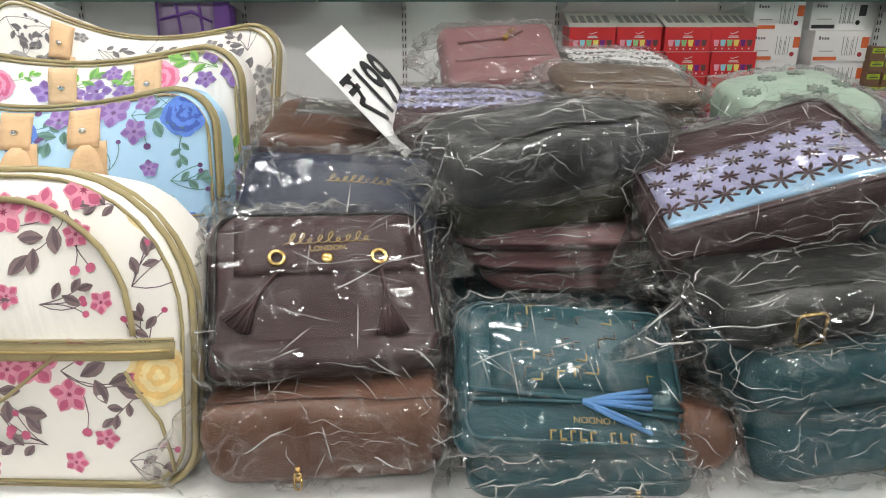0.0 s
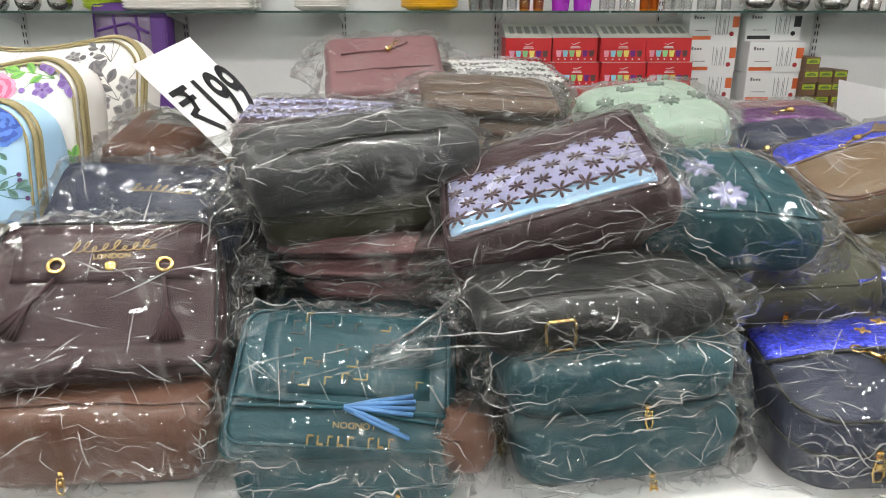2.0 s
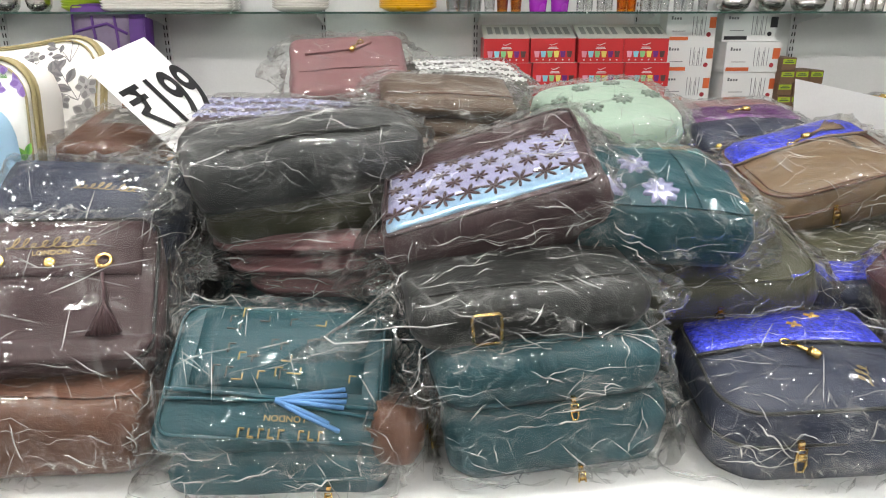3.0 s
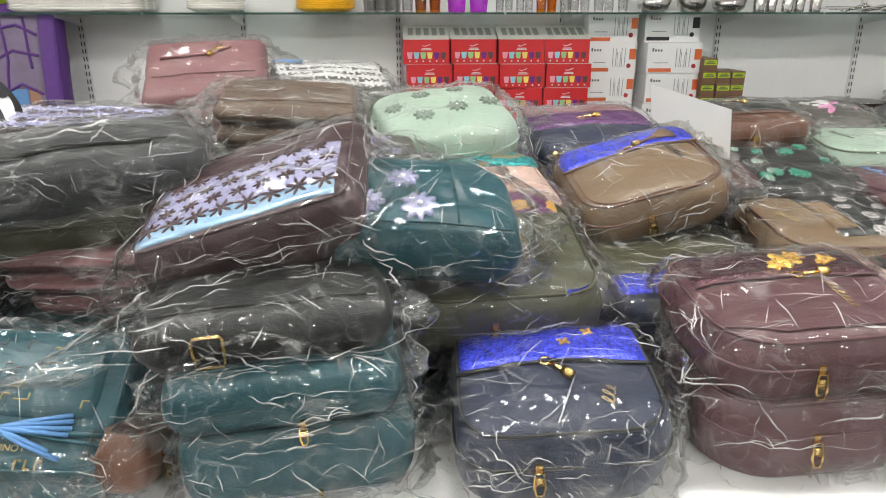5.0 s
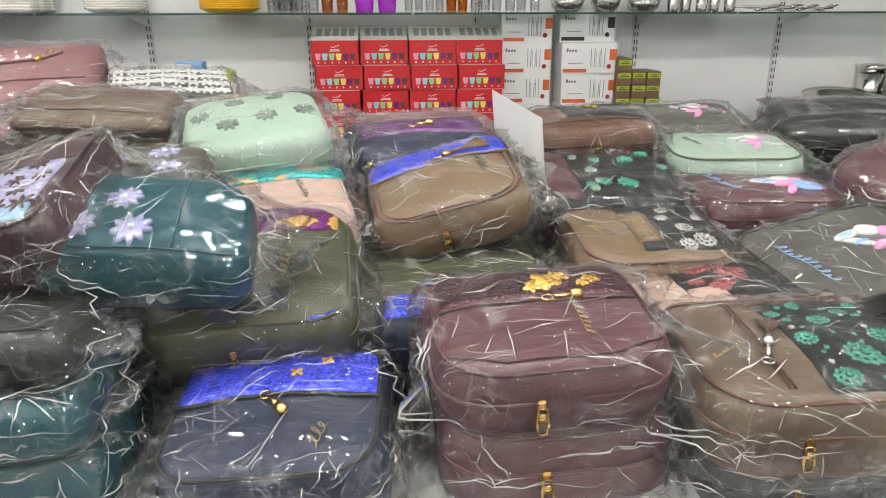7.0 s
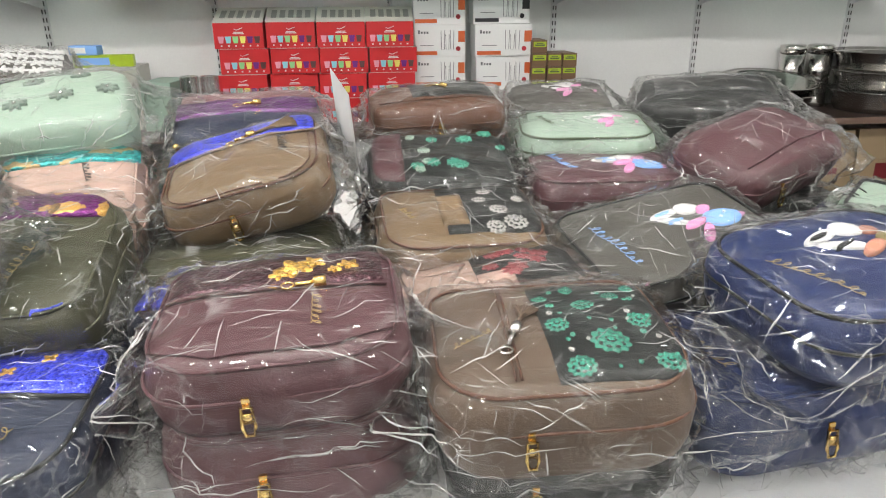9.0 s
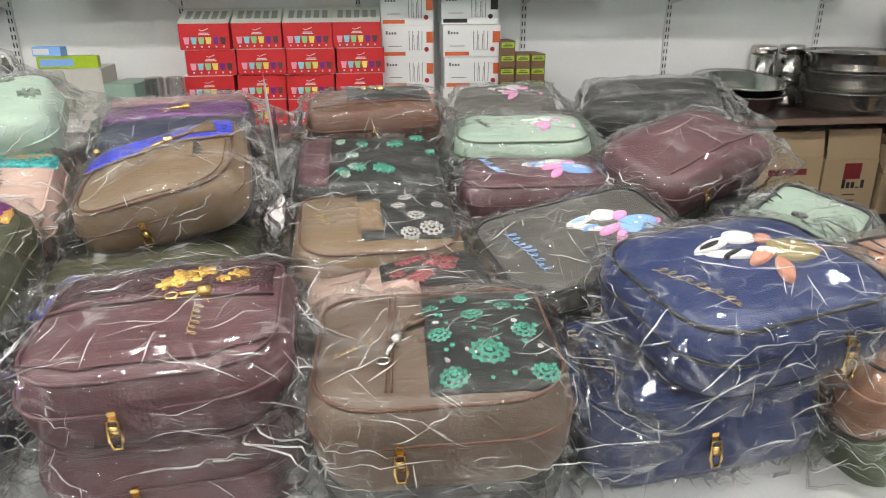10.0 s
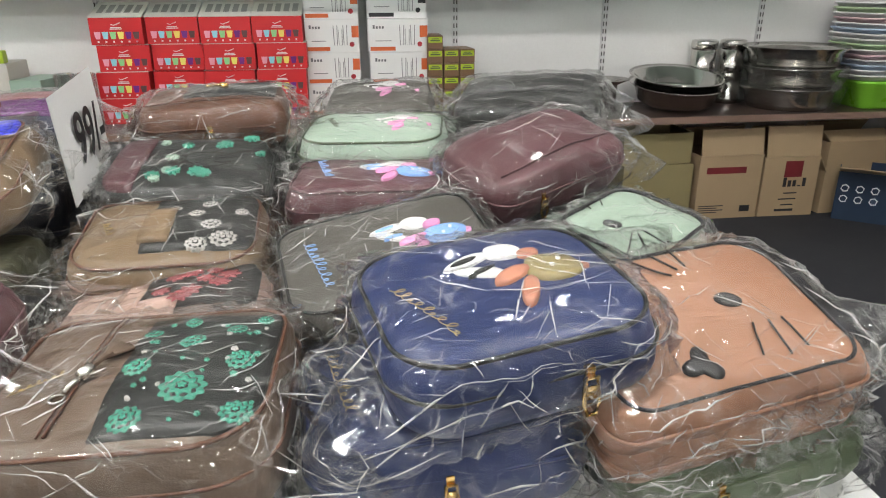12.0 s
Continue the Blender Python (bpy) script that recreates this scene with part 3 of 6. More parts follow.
    def scrawl(self, cx, cy, length, size, spin, material, letters=9, name="script_lettering", seed=3, off=0.003):
        """Unreadable handwriting: a looping line."""
        rng = random.Random(seed)
        pts = []
        for k in range(letters * 10):
            t = k / (letters * 10 - 1)
            i = int(t * letters)
            tall = 1.0 if i in (0, letters // 2) else 0.45 + 0.25 * ((i * 7 + seed) % 3)
            a = t * letters * math.tau
            v = size * 0.5 * tall * (0.5 - 0.5 * math.cos(a))
            u = (t - 0.5) * length + length / letters * 0.42 * math.sin(a) + 0.45 * v
            x, y = cx + u * math.cos(spin) - v * math.sin(spin), cy + u * math.sin(spin) + v * math.cos(spin)
            pts.append((x, y, self.top(x, y) + off))
        return part(name, tube(bmesh.new(), pts, max(0.0007, size * 0.024), 4), material, self.ob)

    def word(self, words, cx, cy, size, spin, material, off=0.004):
        """Printed capitals on the panel."""
        cu = bpy.data.curves.new("printed_word", "FONT")
        cu.body, cu.size, cu.extrude, cu.align_x = words, size, 0.0002, "CENTER"
        cu.materials.append(material)
        ob = new("printed_word", cu)
        ob.parent = self.ob
        ob.matrix_basis = pose(cx, cy, self.top(cx, cy) + off, 0, 0, spin)

    def line(self, name, pts, r, material, off=0.002):
        """A seam, cord or whisker along the panel."""
        out = []
        for (xa, ya), (xb, yb) in zip(pts, pts[1:]):
            n = max(2, int(math.dist((xa, ya), (xb, yb)) / 0.012))
            out += [(xa + (xb - xa) * k / n, ya + (yb - ya) * k / n) for k in range(n)]
        out.append(pts[-1])
        return part(name, tube(bmesh.new(), [(x, y, self.top(x, y) + off) for x, y in out], r, 6), material, self.ob)

    def zip_pull(self, x, material=None, z=None, size=1.0, side=-1, tag=""):
        """A slider with a hanging tab on the near side."""
        size *= 0.8
        material = material or GOLD
        z = self.h * 0.62 if z is None else z
        y = side * (self.l / 2 + 0.004)
        bm = boxed(x - 0.0042 * size, x + 0.0042 * size, y - 0.004, y + 0.003, z - 0.006 * size, z + 0.005 * size, 0.0006)
        slider = part("zip_slider", bm, material, self.ob, tag, False)
        bm = bmesh.new()
        k = 0.0055 * size
        loop = [(x - k, y - 0.006, z - 0.004), (x + k, y - 0.006, z - 0.004), (x + k * 1.2, y - 0.009, z - 0.026 * size), (x + k * 0.7, y - 0.010, z - 0.036 * size), (x - k * 0.7, y - 0.010, z - 0.036 * size), (x - k * 1.2, y - 0.009, z - 0.026 * size)]
        tube(bm, loop, 0.0022 * size, 6, True)
        box(bm, x - k * 0.8, x + k * 0.8, y - 0.0095, y - 0.0065, z - 0.022 * size, z - 0.010 * size)
        part("pull_tab", bm, material, slider)

    def charm(self, x, y, spin, material=None, tassel=None, length=0.05):
        """A pull lying on the panel: ring, collar and, on some, a tassel of strips."""
        material = material or GOLD
        d = Vector((math.cos(spin), math.sin(spin)))
        bm = bmesh.new()
        ring = [(x + 0.007 * math.cos(k * math.tau / 10), y + 0.007 * math.sin(k * math.tau / 10), self.top(x, y) + 0.004) for k in range(10)]
        tube(bm, ring, 0.0018, 5, True)
        a = Vector((x, y)) + d * 0.009
        b = Vector((x, y)) + d * 0.030
        tube(bm, [(*a, self.top(*a) + 0.005), (*((a + b) / 2), self.top(*b) + 0.006), (*b, self.top(*b) + 0.006)], 0.0030, 6)
        e = b + d * 0.014
        tube(bm, [(*b, self.top(*b) + 0.007), (*e, self.top(*e) + 0.007)], 0.0065, 10)
        charm = part("charm", bm, material, self.ob, "metal zip charm")
        if tassel:
            bm = bmesh.new()
            for k in range(9):
                s = spin + (k - 4) * 0.075
                f = e + Vector((math.cos(s), math.sin(s))) * length
                mid = e + Vector((math.cos(spin), math.sin(spin))) * length * 0.4
                q = [e, mid, f]
                tube(bm, [(p.x, p.y, self.top(p.x, p.y) + 0.006 + 0.001 * (k % 3)) for p in q], 0.0024, 4)
            part("tassel", bm, tassel, charm, "tassel of thin leather strips")
# ---- the room ----
X0, X1, Y0, CEIL_Z = -3.2, 4.62, -3.2, 2.75
setting("floor", boxed(X0, X1, Y0, REAR_Y + 0.12, -0.08, 0.0), CARPET, "black carpet floor of the shop")
setting("ceiling", boxed(X0, X1, Y0, REAR_Y + 0.12, CEIL_Z, CEIL_Z + 0.08), CEIL, "plain white ceiling")
setting("wall_north", boxed(X0, X1, REAR_Y, REAR_Y + 0.12, 0.0, CEIL_Z), WHITE_WALL, "white painted wall behind the shelves")
setting("wall_east", boxed(X1, X1 + 0.12, Y0, REAR_Y + 0.12, 0, CEIL_Z), WHITE_WALL, "white painted side wall")
setting("wall_west", boxed(X0 - 0.12, X0, Y0, REAR_Y + 0.12, 0, CEIL_Z), WHITE_WALL, "white painted side wall")
setting("wall_south", boxed(X0, X1, Y0 - 0.12, Y0, 0, CEIL_Z), WHITE_WALL, "white painted wall opposite the shelves")


def ceiling_light(x, y, w=0.30, l=0.30):
    ob = thing("ceiling_light", Matrix.Translation((x, y, CEIL_Z - 0.03)), "square white LED panel on the ceiling, switched on", "lamp", "ceiling lights")
    bm = bmesh.new()
    for a in ((-w / 2 - 0.02, w / 2 + 0.02, -l / 2 - 0.02, -l / 2), (-w / 2 - 0.02, w / 2 + 0.02, l / 2, l / 2 + 0.02), (-w / 2 - 0.02, -w / 2, -l / 2, l / 2), (w / 2, w / 2 + 0.02, -l / 2, l / 2)):
        box(bm, *a, 0.0, 0.03, 0.002)
    part("frame", bm, STEEL_PAINT, ob, "", False)
    part("diffuser", boxed(-w / 2, w / 2, -l / 2, l / 2, 0.006, 0.022), GLOW, ob, "glowing white diffuser", False)


for ly in (-1.4, 0.9):
    for lx in (-2.2, -0.6, 1.0, 2.6):
        ceiling_light(lx + (0.5 if ly == -1.4 else 0), ly, 0.38, 0.38)


# ---- wall rails, glass shelf, board, table ----
def rail(x):
    ob = thing("slotted_rail", Matrix.Translation((x, WALL_Y, BOARD_Z)), "white slotted metal shelf rail screwed to the wall", "shelf rail", "wall rails")
    part("strip", boxed(-0.0125, 0.0125, -0.012, 0.002, 0.0, 1.5, 0.0015), STEEL_PAINT, ob, "", False)
    bm = bmesh.new()
    for k in range(34):
        for sx in (-0.006, 0.006):
            box(bm, sx - 0.0022, sx + 0.0022, -0.0135, -0.0118, 0.02 + k * 0.032, 0.02 + k * 0.032 + 0.018)
    part("slot", bm, SLOT, ob, "", False)["kind"] = "stuff"
    bm = bmesh.new()
    vs = [(-0.003, 0, 0.0), (-0.003, -0.22, 0.0), (-0.003, -0.22, -0.010), (-0.003, -0.06, -0.035), (-0.003, 0, -0.05)]
    lo = [bm.verts.new((x_, y_ - 0.012, SHELF_Z - BOARD_Z - 0.001 + z_)) for x_, y_, z_ in vs]
    hi = [bm.verts.new((x_ + 0.006, y_ - 0.012, SHELF_Z - BOARD_Z - 0.001 + z_)) for x_, y_, z_ in vs]
    bm.faces.new(lo), bm.faces.new(hi[::-1])
    for k in range(5):
        bm.faces.new((lo[k], hi[k], hi[(k + 1) % 5], lo[(k + 1) % 5]))
    part("bracket", bm, STEEL_PAINT, ob, "white metal shelf bracket", False)


for rx in (-2.1, -1.40, -0.705, -0.015, 0.66, 1.39, 2.115, 2.785, 3.523):
    rail(rx)


def glass_shelf(x0, x1):
    ob = thing("glass_shelf", Matrix.Translation(((x0 + x1) / 2, 0, SHELF_Z)), "greenish glass wall shelf on white brackets", "shelf", "glass shelves")
    w = (x1 - x0) / 2
    part("pane", boxed(-w, w, 3.055, WALL_Y - 0.003, 0.0, 0.008), GREEN_GLASS, ob, "", False)
    part("front_edge", boxed(-w, w, 3.048, 3.055, 0.0, 0.008, 0.001), EDGE_GLASS, ob, "dark polished glass edge", False)


for a, b in ((-2.10, -0.36), (-0.352, 1.095), (1.103, 2.45), (2.458, 3.60)):
    glass_shelf(a, b)

board = thing("wall_board", Matrix.Translation((0, 0, BOARD_Z)), "dark brown laminated display board along the wall", "counter")
part("top", boxed(-2.98, 3.975, 2.90, WALL_Y - 0.002, -0.028, 0.0, 0.002), WOOD, board, "", False)
part("edge_band", boxed(-2.98, 3.975, 2.892, 2.8995, -0.028, -0.001), EDGE, board, "reddish brown edge band", False)
part("support", boxed(2.70, 2.72, 2.93, WALL_Y - 0.004, -BOARD_Z, -0.028), WOOD, board, "", False)
part("support", boxed(-1.0, -0.98, 2.93, WALL_Y - 0.004, -BOARD_Z, -0.028), WOOD, board, "", False)
board = thing("side_board", Matrix.Translation((4.21, 0, BOARD_Z)), "dark brown laminated display board along the side wall", "counter")
part("top", boxed(-0.233, 0.238, 0.6, WALL_Y - 0.002, -0.028, 0.0, 0.002), WOOD, board, "", False)
part("edge_band", boxed(-0.2405, -0.2335, 0.6, 2.89, -0.028, -0.001), EDGE, board, "reddish brown edge band", False)
part("support", boxed(-0.2, 0.236, 0.62, 0.64, -BOARD_Z, -0.028), WOOD, board, "", False)

table = thing("display_table", Matrix.Translation((0.3, 1.3, 0)), "low white laminate display table heaped with bags", "table")
part("tabletop", boxed(-2.2, 1.925, -0.72, 0.80, TABLE_Z - 0.03, TABLE_Z, 0.003), LAMINATE, table, "", False)
part("front_panel", boxed(-2.18, 1.905, -0.70, -0.68, 0.0, TABLE_Z - 0.03), LAMINATE, table, "", False)
part("back_panel", boxed(-2.18, 1.905, 0.76, 0.78, 0.0, TABLE_Z - 0.03), LAMINATE, table, "", False)
part("side_panel", boxed(1.885, 1.905, -0.68, 0.76, 0.0, TABLE_Z - 0.03), LAMINATE, table, "", False)
part("side_panel", boxed(-2.18, -2.16, -0.68, 0.76, 0.0, TABLE_Z - 0.03), LAMINATE, table, "", False)


# ---- cartons on the wall board ----
def cup_box(x, y, z, yaw, rise=0.0, w=0.194, d=0.165, h=0.0995):
    ob = thing("cup_box", pose(x, y, z, 0, 0, yaw), "red cardboard box printed with coloured cups, in a stack", "box", "stacked red cup boxes")
    part("carton", boxed(-w / 2, w / 2, 0, d, 0, h, 0.0015), RED, ob, "", False)
    lift = pose(0, 0, h + 0.0006, math.degrees(math.atan2(rise, d)))
    part("lid", boxed(-w / 2 - 0.001, w / 2 + 0.001, -0.001, d, -0.0004, 0.0012, 0.0, lift), BOXGREY, ob, "grey printed lid", False)
    bm = bmesh.new()
    for k in range(5):
        box(bm, -w / 2 + 0.02 + k * 0.034, -w / 2 + 0.042 + k * 0.034, 0.045, d - 0.035, 0.0012, 0.0020, 0.0, lift)
    part("lid_print", bm, surface("lid_print_grey", (0.22, 0.21, 0.20), 0.5) if "lid_print_grey" not in bpy.data.materials else bpy.data.materials["lid_print_grey"], ob, "", False)
    tints = ("cup_pink", "cup_aqua", "cup_green", "cup_yellow", "cup_violet", "cup_dark")
    cols = ((0.75, 0.35, 0.45), (0.25, 0.60, 0.70), (0.25, 0.60, 0.25), (0.75, 0.65, 0.15), (0.15, 0.02, 0.20), (0.10, 0.05, 0.05))
    for k in range(6):
        m = bpy.data.materials.get(tints[k]) or surface(tints[k], cols[k], 0.4)
        bm = bmesh.new()
        cx = -w * 0.36 + k * w * 0.146
        q = [(cx - 0.012, 0.048), (cx + 0.012, 0.048), (cx + 0.008, 0.022), (cx - 0.008, 0.022)]
        fr = [bm.verts.new((a, -0.0012, b)) for a, b in q]
        bk = [bm.verts.new((a, 0.0008, b)) for a, b in q]
        bm.faces.new(fr)
        for i in range(4):
            bm.faces.new((fr[i], fr[(i + 1) % 4], bk[(i + 1) % 4], bk[i]))
        part("printed_cup", bm, m, ob, "", False)
    bm = bmesh.new()
    for k in range(6):
        cx = -w * 0.36 + k * w * 0.146
        box(bm, cx - 0.003, cx + 0.003, -0.0012, 0.0008, 0.009, 0.015)
    box(bm, -0.018, 0.018, -0.0012, 0.0008, 0.062, 0.065)
    box(bm, -0.022, 0.022, -0.0012, 0.0008, 0.057, 0.060)
    tube(bm, [(-0.016, -0.001, 0.076), (-0.006, -0.001, 0.072), (0.018, -0.001, 0.081)], 0.0014, 4)
    part("white_print", bm, WHITE, ob, "", False)["kind"] = "stuff"
    return ob


rng = random.Random(4)
closed = cup_box(0, 0, BOARD_Z, 0)
raised = cup_box(0, 0, BOARD_Z, 0, 0.055)
used = set()
for c in range(4):
    for r in range(4):
        m = pose(0.778 + c * 0.2005 + rng.uniform(-0.003, 0.003) + (0.010 if r == 2 else 0), 3.105 + rng.uniform(-0.006, 0.008) + (0.014 if c == 1 else 0), BOARD_Z + r * 0.1010, 0, 0, rng.uniform(-1.5, 1.5))
        kind = raised if r == 3 else closed
        if kind in used:
            copy_thing(kind, m)
        else:
            kind.matrix_basis = m
            used.add(kind)


def glass_box(x, y, z, w, dark=False, d=0.10, h=0.128):
    ob = thing("glassware_box", pose(x, y, z), "white cardboard box printed with drinking glasses, stacked on the board", "box", "stacked white glassware boxes")
    part("carton", boxed(-w / 2, w / 2, 0, d, 0, h, 0.0015), BOXWHITE, ob, "", False)
    orange = bpy.data.materials.get("orange_print") or surface("orange_print", (0.60, 0.12, 0.03), 0.5)
    tint = INK if dark else orange
    part("colour_block", box(bmesh.new(), w * 0.36, w * 0.49, -0.0012, 0.0005, h * 0.45, h * 0.80), tint, ob, "", False)
    part("colour_strip", box(bmesh.new(), -w * 0.47, -w * 0.05, -0.0012, 0.0005, h * 0.05, h * 0.17), tint, ob, "", False)
    red = bpy.data.materials.get("red_dot") or surface("red_dot", (0.35, 0.02, 0.03), 0.5)
    bm = bmesh.new()
    bmesh.ops.create_cone(bm, cap_ends=True, segments=16, radius1=0.010, radius2=0.010, depth=0.002, matrix=Matrix.Translation((w * 0.36, 0, h * 0.24)) @ pose(0, 0, 0, 90))
    part("dot", bm, INK if dark else red, ob, "", False)
    bm = bmesh.new()
    for k in range(3):
        gx = w * (0.06 + 0.09 * k)
        gh = h * (0.5 if k == 1 else 0.62)
        tube(bm, [(gx - w * 0.035, -0.001, h * 0.2 + gh), (gx - w * 0.028, -0.001, h * 0.22), (gx + w * 0.028, -0.001, h * 0.22), (gx + w * 0.035, -0.001, h * 0.2 + gh)], 0.0012, 4)
    for k in range(4):
        box(bm, -w * 0.42 + k * 0.012, -w * 0.42 + k * 0.012 + 0.008, -0.0012, 0.0005, h * 0.72, h * 0.72 + (0.014 if k == 0 else 0.009))
    box(bm, -w * 0.38, -w * 0.12, -0.0012, 0.0005, h * 0.34, h * 0.36)
    grey = bpy.data.materials.get("grey_print") or surface("grey_print", (0.14, 0.14, 0.15), 0.5)
    part("line_print", bm, grey, ob, "", False)["kind"] = "stuff"


for r in range(4):
    glass_box(1.590, 3.165 + (0.004 if r % 2 else 0), BOARD_Z + r * 0.1285, 0.218)
    glass_box(1.855 + (0.006 if r == 1 else 0), 3.125 - (0.006 if r == 2 else 0) + (0.05 if r == 3 else 0), BOARD_Z + r * 0.1290, 0.242, r == 3, 0.14)


def soap_box(x, z, y, m):
    ob = thing("small_packet", pose(x, y, z, 0, 0, rng.uniform(-4, 4)), "small lime green and brown printed carton in a stack", "box", "stacked small packets")
    part("carton", boxed(-0.031, 0.031, 0, 0.15, 0, 0.053, 0.0012), m, ob, "", False)
    bm = box(bmesh.new(), -0.027, 0.027, -0.001, 0.0006, 0.026, 0.047)
    part("label_band", bm, LIMEBOX, ob, "lime green end label", False)
    bm = box(bmesh.new(), -0.020, 0.020, -0.0018, -0.0008, 0.031, 0.036)
    box(bm, -0.014, 0.014, -0.0018, -0.0008, 0.039, 0.042)
    part("print", bm, GREENL, ob, "", False)


for c, n in ((0, 6), (1, 5), (2, 5)):
    for r in range(n):
        soap_box(2.000 + c * 0.066, BOARD_Z + r * 0.054, 3.07 + rng.uniform(0, 0.012), BROWNBOX)


# ---- things on the glass shelf ----
def on_shelf(name, x, y, label, category, group=""):
    return thing(name, Matrix.Translation((x, y, SHELF_Z + 0.008)), label, category, group)


def plate_stack(x, y, r, n, step, material, label, oval=1.0):
    for k in range(n):
        ob = thing("plate", Matrix.Translation((x, y, SHELF_Z + 0.008 + k * step)) @ pose(0, 0, 0, 0, 0, k * 37), label, "plate", "plates on the glass shelf")
        part("dish", lathe(((0, 0), (r * 0.66, 0), (r * 0.76, 0.004), (r, 0.018), (r, 0.0215), (r * 0.75, 0.0085), (r * 0.64, 0.0045), (0, 0.0045)), 44), material, ob)


def tray(x, k):
    ob = thing("tray", Matrix.Translation((x, 3.17, SHELF_Z + 0.008 + k * 0.011)), "white rectangular melamine tray in a stack", "tray", "trays on the glass shelf")
    bm = bmesh.new()
    base = outline(0.52, 0.24, 0.03, 0.03, 4)
    rings = []
    for d, z in ((0.03, 0), (0.012, 0.004), (0.0, 0.016), (0.0, 0.019), (0.016, 0.007), (0.04, 0.004)):
        rings.append([bm.verts.new((a * (1 - d / 0.26), b * (1 - d / 0.12), z)) for a, b in base])
    for a, b in zip(rings, rings[1:]):
        for i in range(len(base)):
            bm.faces.new((a[i], a[(i + 1) % len(base)], b[(i + 1) % len(base)], b[i]))
    bm.faces.new(rings[0])
    bm.faces.new(rings[-1])
    part("dish", bm, PORCELAIN, ob)


for k in range(6):
    tray(-0.62, k)
plate_stack(-0.09, 3.17, 0.118, 6, 0.009, PORCELAIN, "white melamine plate in a stack")
plate_stack(0.36, 3.17, 0.122, 10, 0.007, YELLOW, "yellow melamine plate in a stack")
plate_stack(-0.985, 3.17, 0.085, 8, 0.010, LIMEBOX, "lime and black plate in a stack")


def tumbler(x, y, r, h, material, label, steel=False):
    ob = on_shelf("tumbler", x, y, label, "drinking glass", "tumblers on the glass shelf")
    part("cup", lathe(((0, 0), (r * 0.78, 0), (r * 0.8, 0.003), (r, h), (r * 0.96, h), (r * 0.76, 0.008), (0, 0.008)), 20), material, ob)


for k in range(6):
    tumbler(0.545 + 0.046 * (k % 3) * 1.0 + (0.01 if k > 2 else 0), 3.10 + 0.075 * (k // 3), 0.030, 0.085, CLEAR_GLASS, "clear drinking glass on the glass shelf")
tumbler(0.70, 3.11, 0.026, 0.10, CLEAR_GLASS, "clear drinking glass on the glass shelf")
tumbler(0.755, 3.12, 0.027, 0.10, AMBER, "amber glass bottle on the glass shelf")
tumbler(0.815, 3.14, 0.027, 0.10, AMBER, "amber glass bottle on the glass shelf")
for k in range(2):
    tumbler(0.905 + 0.092 * k, 3.12, 0.043, 0.10, PURPLE, "bright purple plastic cup on the glass shelf")
for k in range(4):
    tumbler(1.085 + 0.043 * k, 3.12 + 0.03 * (k % 2), 0.020, 0.11, CLEAR_GLASS, "narrow clear glass on the glass shelf")
for k in range(3):
    tumbler(1.26 + 0.05 * k, 3.12 + 0.03 * (k % 2), 0.024, 0.10, ORANGE_GLASS if k != 2 else CLEAR_GLASS, "orange glass tumbler on the glass shelf" if k != 2 else "clear glass tumbler on the glass shelf")
for k in range(5):
    tumbler(1.40 + 0.052 * k, 3.12 + 0.025 * (k % 2), 0.024, 0.09, CLEAR_GLASS, "clear glass tumbler on the glass shelf")


def steel_bowl(x, r, h, n=1):
    for k in range(n):
        ob = thing("steel_bowl", Matrix.Translation((x, 3.16, SHELF_Z + 0.008 + k * 0.022)), "polished stainless steel bowl on the glass shelf", "bowl", "steel bowls on the glass shelf")
        part("bowl", lathe(((0, 0), (r * 0.6, 0), (r * 0.85, h * 0.3), (r, h), (r * 0.97, h), (r * 0.82, h * 0.32), (r * 0.58, 0.003), (0, 0.003)), 36), STAINLESS, ob)


steel_bowl(1.755, 0.075, 0.055, 3)
steel_bowl(1.92, 0.068, 0.075, 1)
steel_bowl(2.085, 0.075, 0.05, 3)
for k in range(5):
    tumbler(2.20 + 0.062 * k, 3.12 + 0.02 * (k % 2), 0.028, 0.09, STAINLESS, "stainless steel tumbler on the glass shelf")
for k in range(3):
    steel_bowl(-1.42 + 0.13 * k, 0.055, 0.07, 1)


def cutlery(x, spin, k):
    ob = thing("serving_spoon", pose(x, 3.08, SHELF_Z + 0.010 + 0.006 * (k % 4), 0, 0, spin), "stainless steel serving spoon in a loose pile on the shelf", "spoon", "spoons on the glass shelf")
    part("handle", boxed(-0.004, 0.004, 0.0, 0.17, 0.001, 0.004, 0.001), STAINLESS, ob)
    bm = bmesh.new()
    bmesh.ops.create_uvsphere(bm, u_segments=14, v_segments=8, radius=0.024, matrix=Matrix.Translation((0, -0.012, 0.006)) @ Matrix.Diagonal((0.8, 1.2, 0.25, 1)))
    part("bowl", bm, STAINLESS, ob)


for k in range(16):
    cutlery(2.56 + 0.022 * k, rng.uniform(-38, 38), k)

